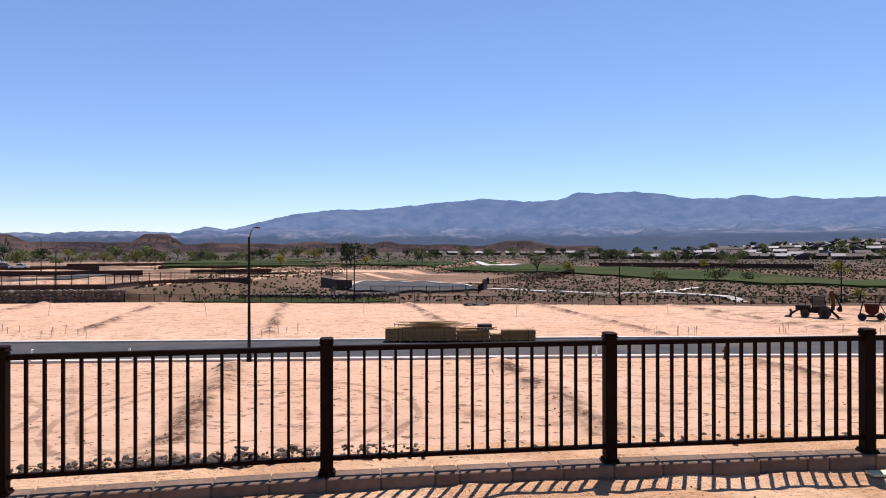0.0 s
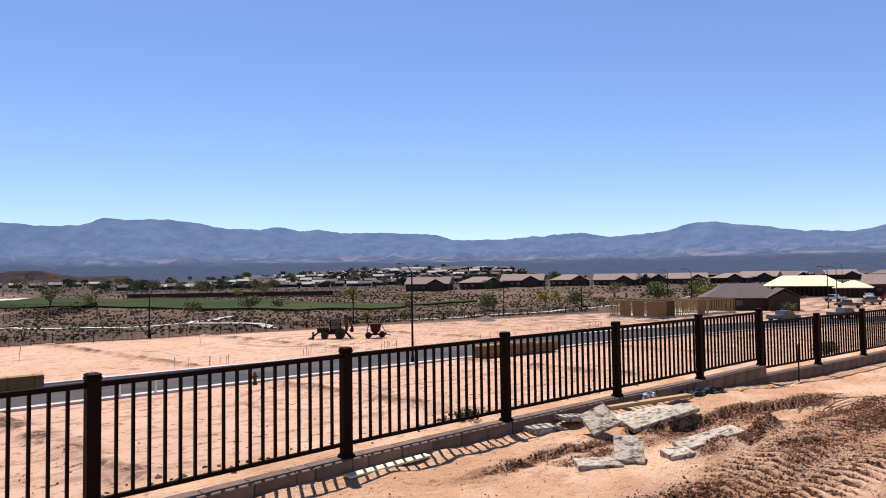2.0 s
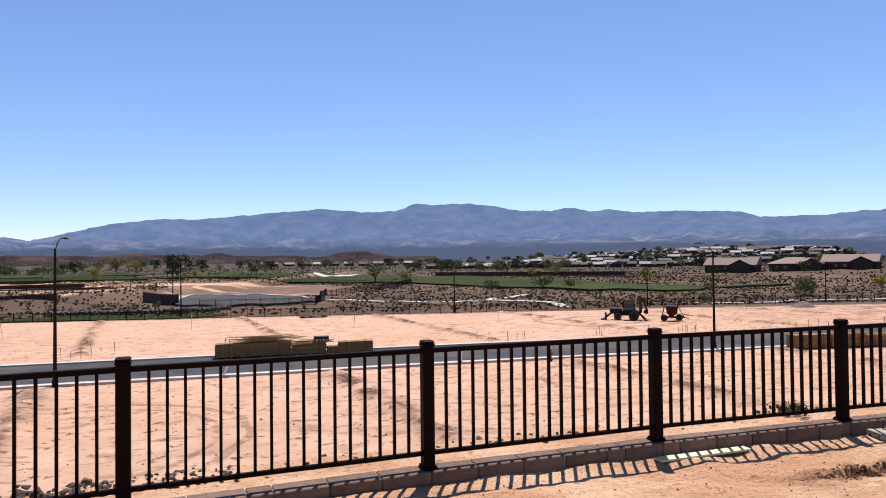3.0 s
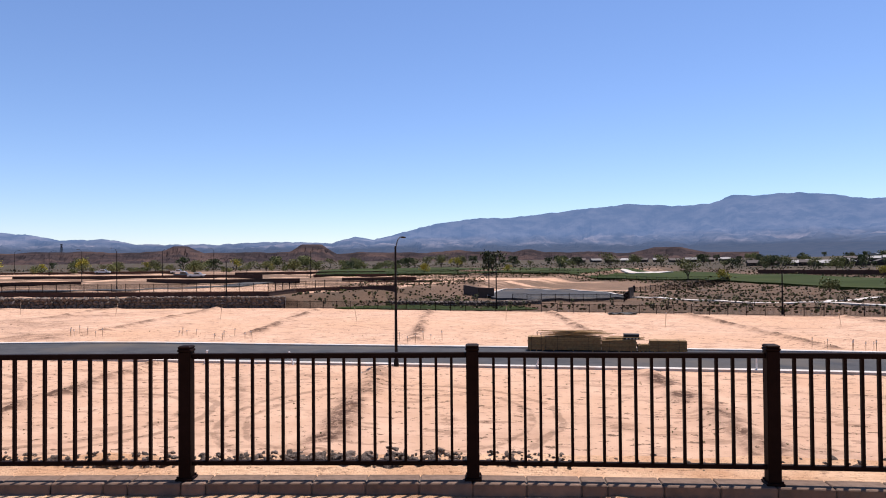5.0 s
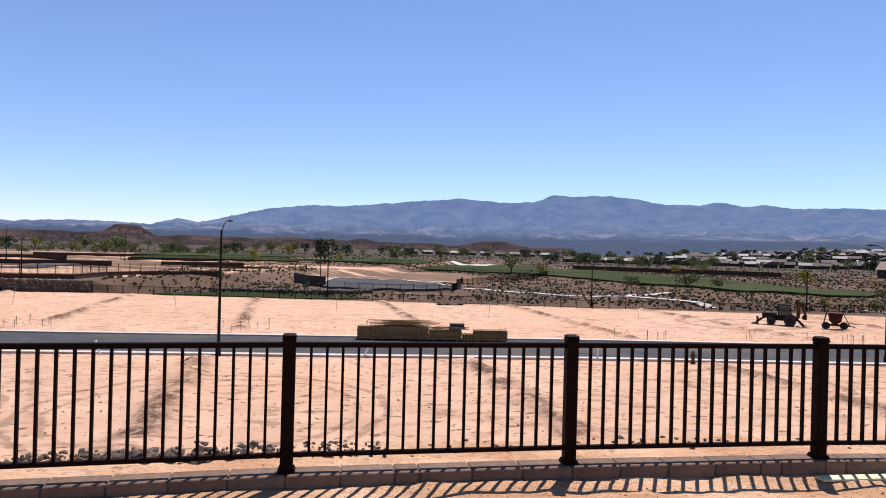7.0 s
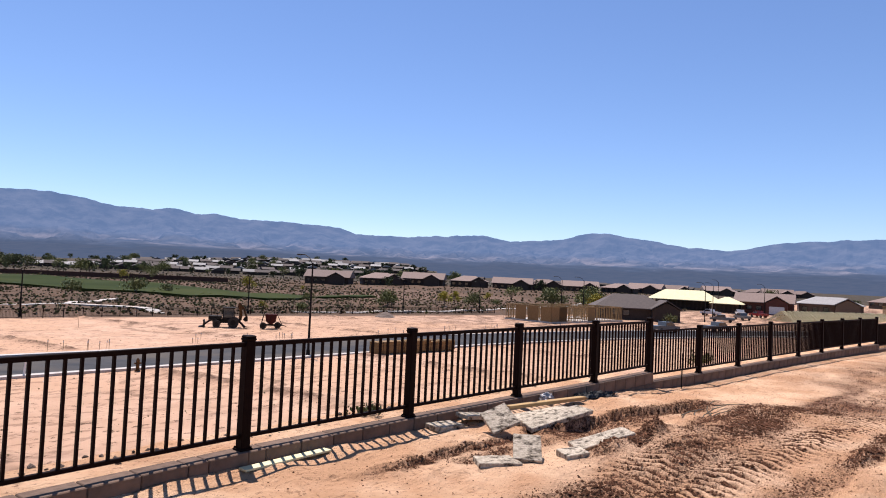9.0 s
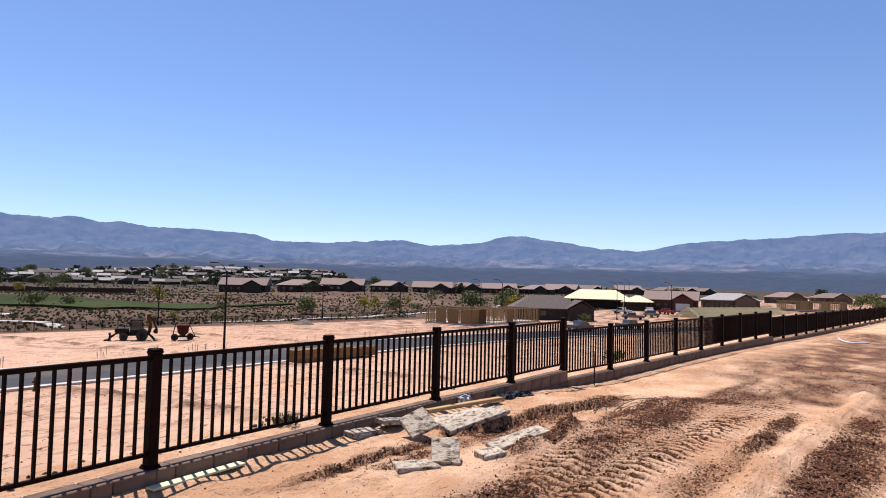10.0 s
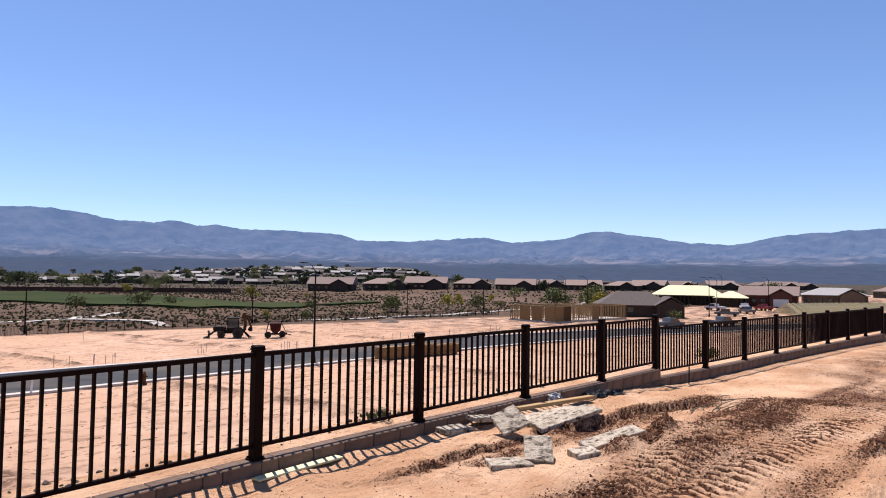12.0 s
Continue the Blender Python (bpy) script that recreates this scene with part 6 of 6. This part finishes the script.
flagstone("stone_slab", [(-0.5, -0.12), (0.48, -0.1), (0.46, 0.12), (-0.47, 0.11)], 0.05, 9.52, -2.03, z_at(9.52, -2.03) + 0.02, 10, -6, -22, "long narrow flagstone half buried in loose dirt")
flagstone("stone_slab", [(-0.8, -0.14), (0.75, -0.12), (0.7, 0.15), (-0.7, 0.16)], 0.055, 10.15, -1.2, z_at(10.15, -1.2) + 0.03, 9, -2, -8, "long flagstone resting on the dirt ledge")
flagstone("stone_slab", [(-0.75, -0.14), (0.75, -0.16), (0.7, 0.14), (-0.72, 0.17)], 0.05, 10.2, -0.98, z_at(10.2, -0.98) + 0.02, 3, 1, -4, "long dark flagstone under a timber board")
flagstone("stone_slab", [(-0.24, -0.13), (0.24, -0.12), (0.23, 0.13), (-0.22, 0.14)], 0.06, 8.75, -0.5, z_at(8.75, -0.5), 2, 3, -6, "flagstone lying in the railing's shadow")
flagstone("stone_slab", [(-0.33, -0.12), (0.33, -0.11), (0.3, 0.12), (-0.31, 0.13)], 0.05, 9.35, -0.55, z_at(9.35, -0.55) + 0.02, 2, 7, -8, "flagstone lying in the railing's shadow")

bd = thing("timber_board", pose(10.65, -0.82, z_at(10.65, -0.82) + 0.1, 0, 2, -8), "pale sawn timber board on the slabs", "board")
bm = bmesh.new()
box(bm, 0, 0, 0, 1.75, 0.1, 0.045, 0.004)
part("plank", bm, M_LUMBER, bd)
cb = thing("cream_board", pose(6.68, -0.27, z_at(6.68, -0.27) + 0.012, 0, 0, -2), "cream trim board lying against the wall foot", "board")
bm = bmesh.new()
box(bm, 0, 0, 0, 0.95, 0.1, 0.02, 0.003)
part("plank", bm, M_WRAP, cb)

fm = thing("plastic_film", pose(11.0, -0.62, z_at(11.0, -0.62) + 0.07), "crumpled clear plastic film by the wall", "rubbish")
bm = bmesh.new()
bmesh.ops.create_icosphere(bm, subdivisions=3, radius=0.09)
for v in bm.verts:
    v.co *= 1 + 0.55 * noise.noise(v.co * 22)
    v.co.z = v.co.z * 0.8
part("film", bm, M_CLEAR, fm)
bp = thing("plastic_sheet", pose(12.2, -0.85, z_at(12.2, -0.85), 0, 0, -12), "crumpled black plastic sheet in the wall's shadow", "sheeting")
bm = bmesh.new()
bmesh.ops.create_grid(bm, x_segments=22, y_segments=12, size=1)
for v in bm.verts:
    v.co = Vector((v.co.x * 0.36, v.co.y * 0.16, 0.03 + 0.07 * noise.noise(v.co * 4) + 0.05 * noise.noise(v.co * 11)))
part("sheet", bm, M_PLASTIC, bp)
sk = thing("steel_stake", pose(15.4, -1.2, z_at(15.4, -1.2) - 0.1, 0, 2, 0), "thin rusty steel stake beside the wall", "stake")
bm = bmesh.new()
tube(bm, (0, 0, 0), (0, 0, 0.75), 0.012, seg=6)
part("rod", bm, M_DARK, sk)
rnd = random.Random(77)
for i in range(9):
    x, y = 12.9 + rnd.uniform(-0.7, 0.9), -2.42 + rnd.uniform(-0.15, 0.2)
    b = thing("dry_branch", pose(x, y, z_at(x, y) + 0.02, rnd.uniform(-8, 8), rnd.uniform(-8, 8), rnd.uniform(-40, 30)), "thin dry broken branch on the dirt", "branch", "dry branches")
    bm = bmesh.new()
    L = rnd.uniform(0.3, 0.9)
    tube(bm, (-L / 2, 0, 0), (0, 0.03, 0.03), 0.009, 0.008, 5)
    tube(bm, (0, 0.03, 0.03), (L / 2, -0.02, 0.05), 0.008, 0.004, 5)
    part("stick", bm, M_CACTUS, b)
pp = thing("white_pipe", pose(35, -6.4, z_at(35, -6.4) + 0.05), "bent white plastic pipe lying on the pad", "pipe")
bm = bmesh.new()
bend = [(37.2, -6.0), (36.1, -6.02), (35.2, -6.12), (34.6, -6.3), (34.45, -6.5), (34.65, -6.75), (35.1, -7.0)]
for (x0, y0), (x1, y1) in zip(bend, bend[1:]):
    tube(bm, (x0 - 35, y0 + 6.4, 0), (x1 - 35, y1 + 6.4, 0), 0.035, seg=8)
part("tube", bm, M_PVC, pp)


# rocks heaped along the top of the bank
def rubble(x0, x1, n, base_h, seed, label, smax=0.13):
    pile = thing("rubble_pile", pose(0, 0, 0), label, "rubble", "rubble piles")
    rnd = random.Random(seed)
    variants = []
    for k in range(7):
        bm = bmesh.new()
        bmesh.ops.create_icosphere(bm, subdivisions=1, radius=0.5)
        for v in bm.verts:
            v.co *= 1 + rnd.uniform(-0.28, 0.28)
        variants.append(mesh_of("rock", bm, M_ROCK))
    for i in range(n):
        x = rnd.uniform(x0, x1)
        f = float(fence_y(np.array([x]))[0])
        bump = 0.5 + 0.5 * math.sin(x * 2.1 + seed)
        d = min(0.78, 0.42 + abs(rnd.gauss(0, 0.16)))
        s = (0.025 + (smax - 0.025) * rnd.random() ** 2) * (0.6 + 0.6 * bump)
        z = z_at(x, f + d) + s * 0.08 + rnd.random() * base_h * bump
        shared("rock", rnd.choice(variants), pile, Matrix.Translation((x, f + d, z)) @ Euler((rnd.uniform(-0.5, 0.5), rnd.uniform(-0.5, 0.5), rnd.uniform(0, 6))).to_matrix().to_4x4() @ Matrix.Diagonal((s * 1.35, s, s * 0.7, 1)))


rubble(-4.5, -0.35, 300, 0.07, 1, "grey broken rock heaped behind the railing", 0.085)
rubble(-0.2, 2.6, 300, 0.05, 5, "grey broken rock heaped behind the railing", 0.075)
rubble(-4.5, -0.6, 280, 0.03, 3, "grey broken rock heaped behind the railing", 0.05)
rubble(-0.6, 2.9, 260, 0.025, 7, "grey broken rock heaped behind the railing", 0.05)
rubble(2.6, 14.0, 120, 0.01, 9, "scattered small stones behind the railing", 0.06)
wb = make_tree("weed", 0.16, 0.42, M_LEAF_D, "small green weed growing behind the wall", 9, 220, 0.02, 0.1, "weeds")
wb.matrix_basis = pose(8.3, 0.26, -0.06)


def clods():
    """Uncountable crumbs of dirt over the pad, thicker on loose ground."""
    rnd = np.random.default_rng(8)
    n = 150000
    x = np.concatenate([rnd.uniform(4.5, 15, n), rnd.uniform(2, 24, n // 3)])
    y = np.concatenate([rnd.uniform(-5.6, -0.1, n), rnd.uniform(-8, -0.1, n // 3)])
    lo = loose(x, y)
    keep = (rnd.random(len(x)) < 0.012 + 0.8 * lo ** 1.5) & (y < fence_y(x) - 0.16)
    x, y, lo = x[keep], y[keep], lo[keep]
    z = ground_height(x, y)
    s = 0.004 + 0.008 * rnd.random(len(x)) ** 3 + 0.016 * lo * rnd.random(len(x)) ** 5
    base = np.array([(1, 0, 0), (-1, 0, 0), (0, 1, 0), (0, -1, 0), (0, 0, 1), (0, 0, -1)], float)
    tri = np.array([(0, 2, 4), (2, 1, 4), (1, 3, 4), (3, 0, 4), (2, 0, 5), (1, 2, 5), (3, 1, 5), (0, 3, 5)])
    jit = 1 + 0.45 * (rnd.random((len(x), 6, 1)) - 0.5)
    ang = rnd.random(len(x)) * 6.28
    c, si = np.cos(ang), np.sin(ang)
    v = base[None] * jit * s[:, None, None] * np.array([1.2, 1.0, 0.8])
    vx = v[..., 0] * c[:, None] - v[..., 1] * si[:, None]
    vy = v[..., 0] * si[:, None] + v[..., 1] * c[:, None]
    V = np.stack([vx + x[:, None], vy + y[:, None], v[..., 2] + z[:, None] + s[:, None] * 0.4], -1).reshape(-1, 3)
    F = (tri[None] + 6 * np.arange(len(x))[:, None, None]).reshape(-1, 3)
    me = bpy.data.meshes.new("dirt_clods")
    me.from_pydata(V.tolist(), [], F.tolist())
    me.materials.append(M_CLOD)
    tagged(new("dirt_clods", me), "red-brown dirt crumbs and clods on the pad", "dirt", kind="stuff")


M_CLOD = mat("dirt_clod", (0.15, 0.07, 0.04), 0.95, 0, (0.07, 0.032, 0.018), 3, spec=0.05)
clods()
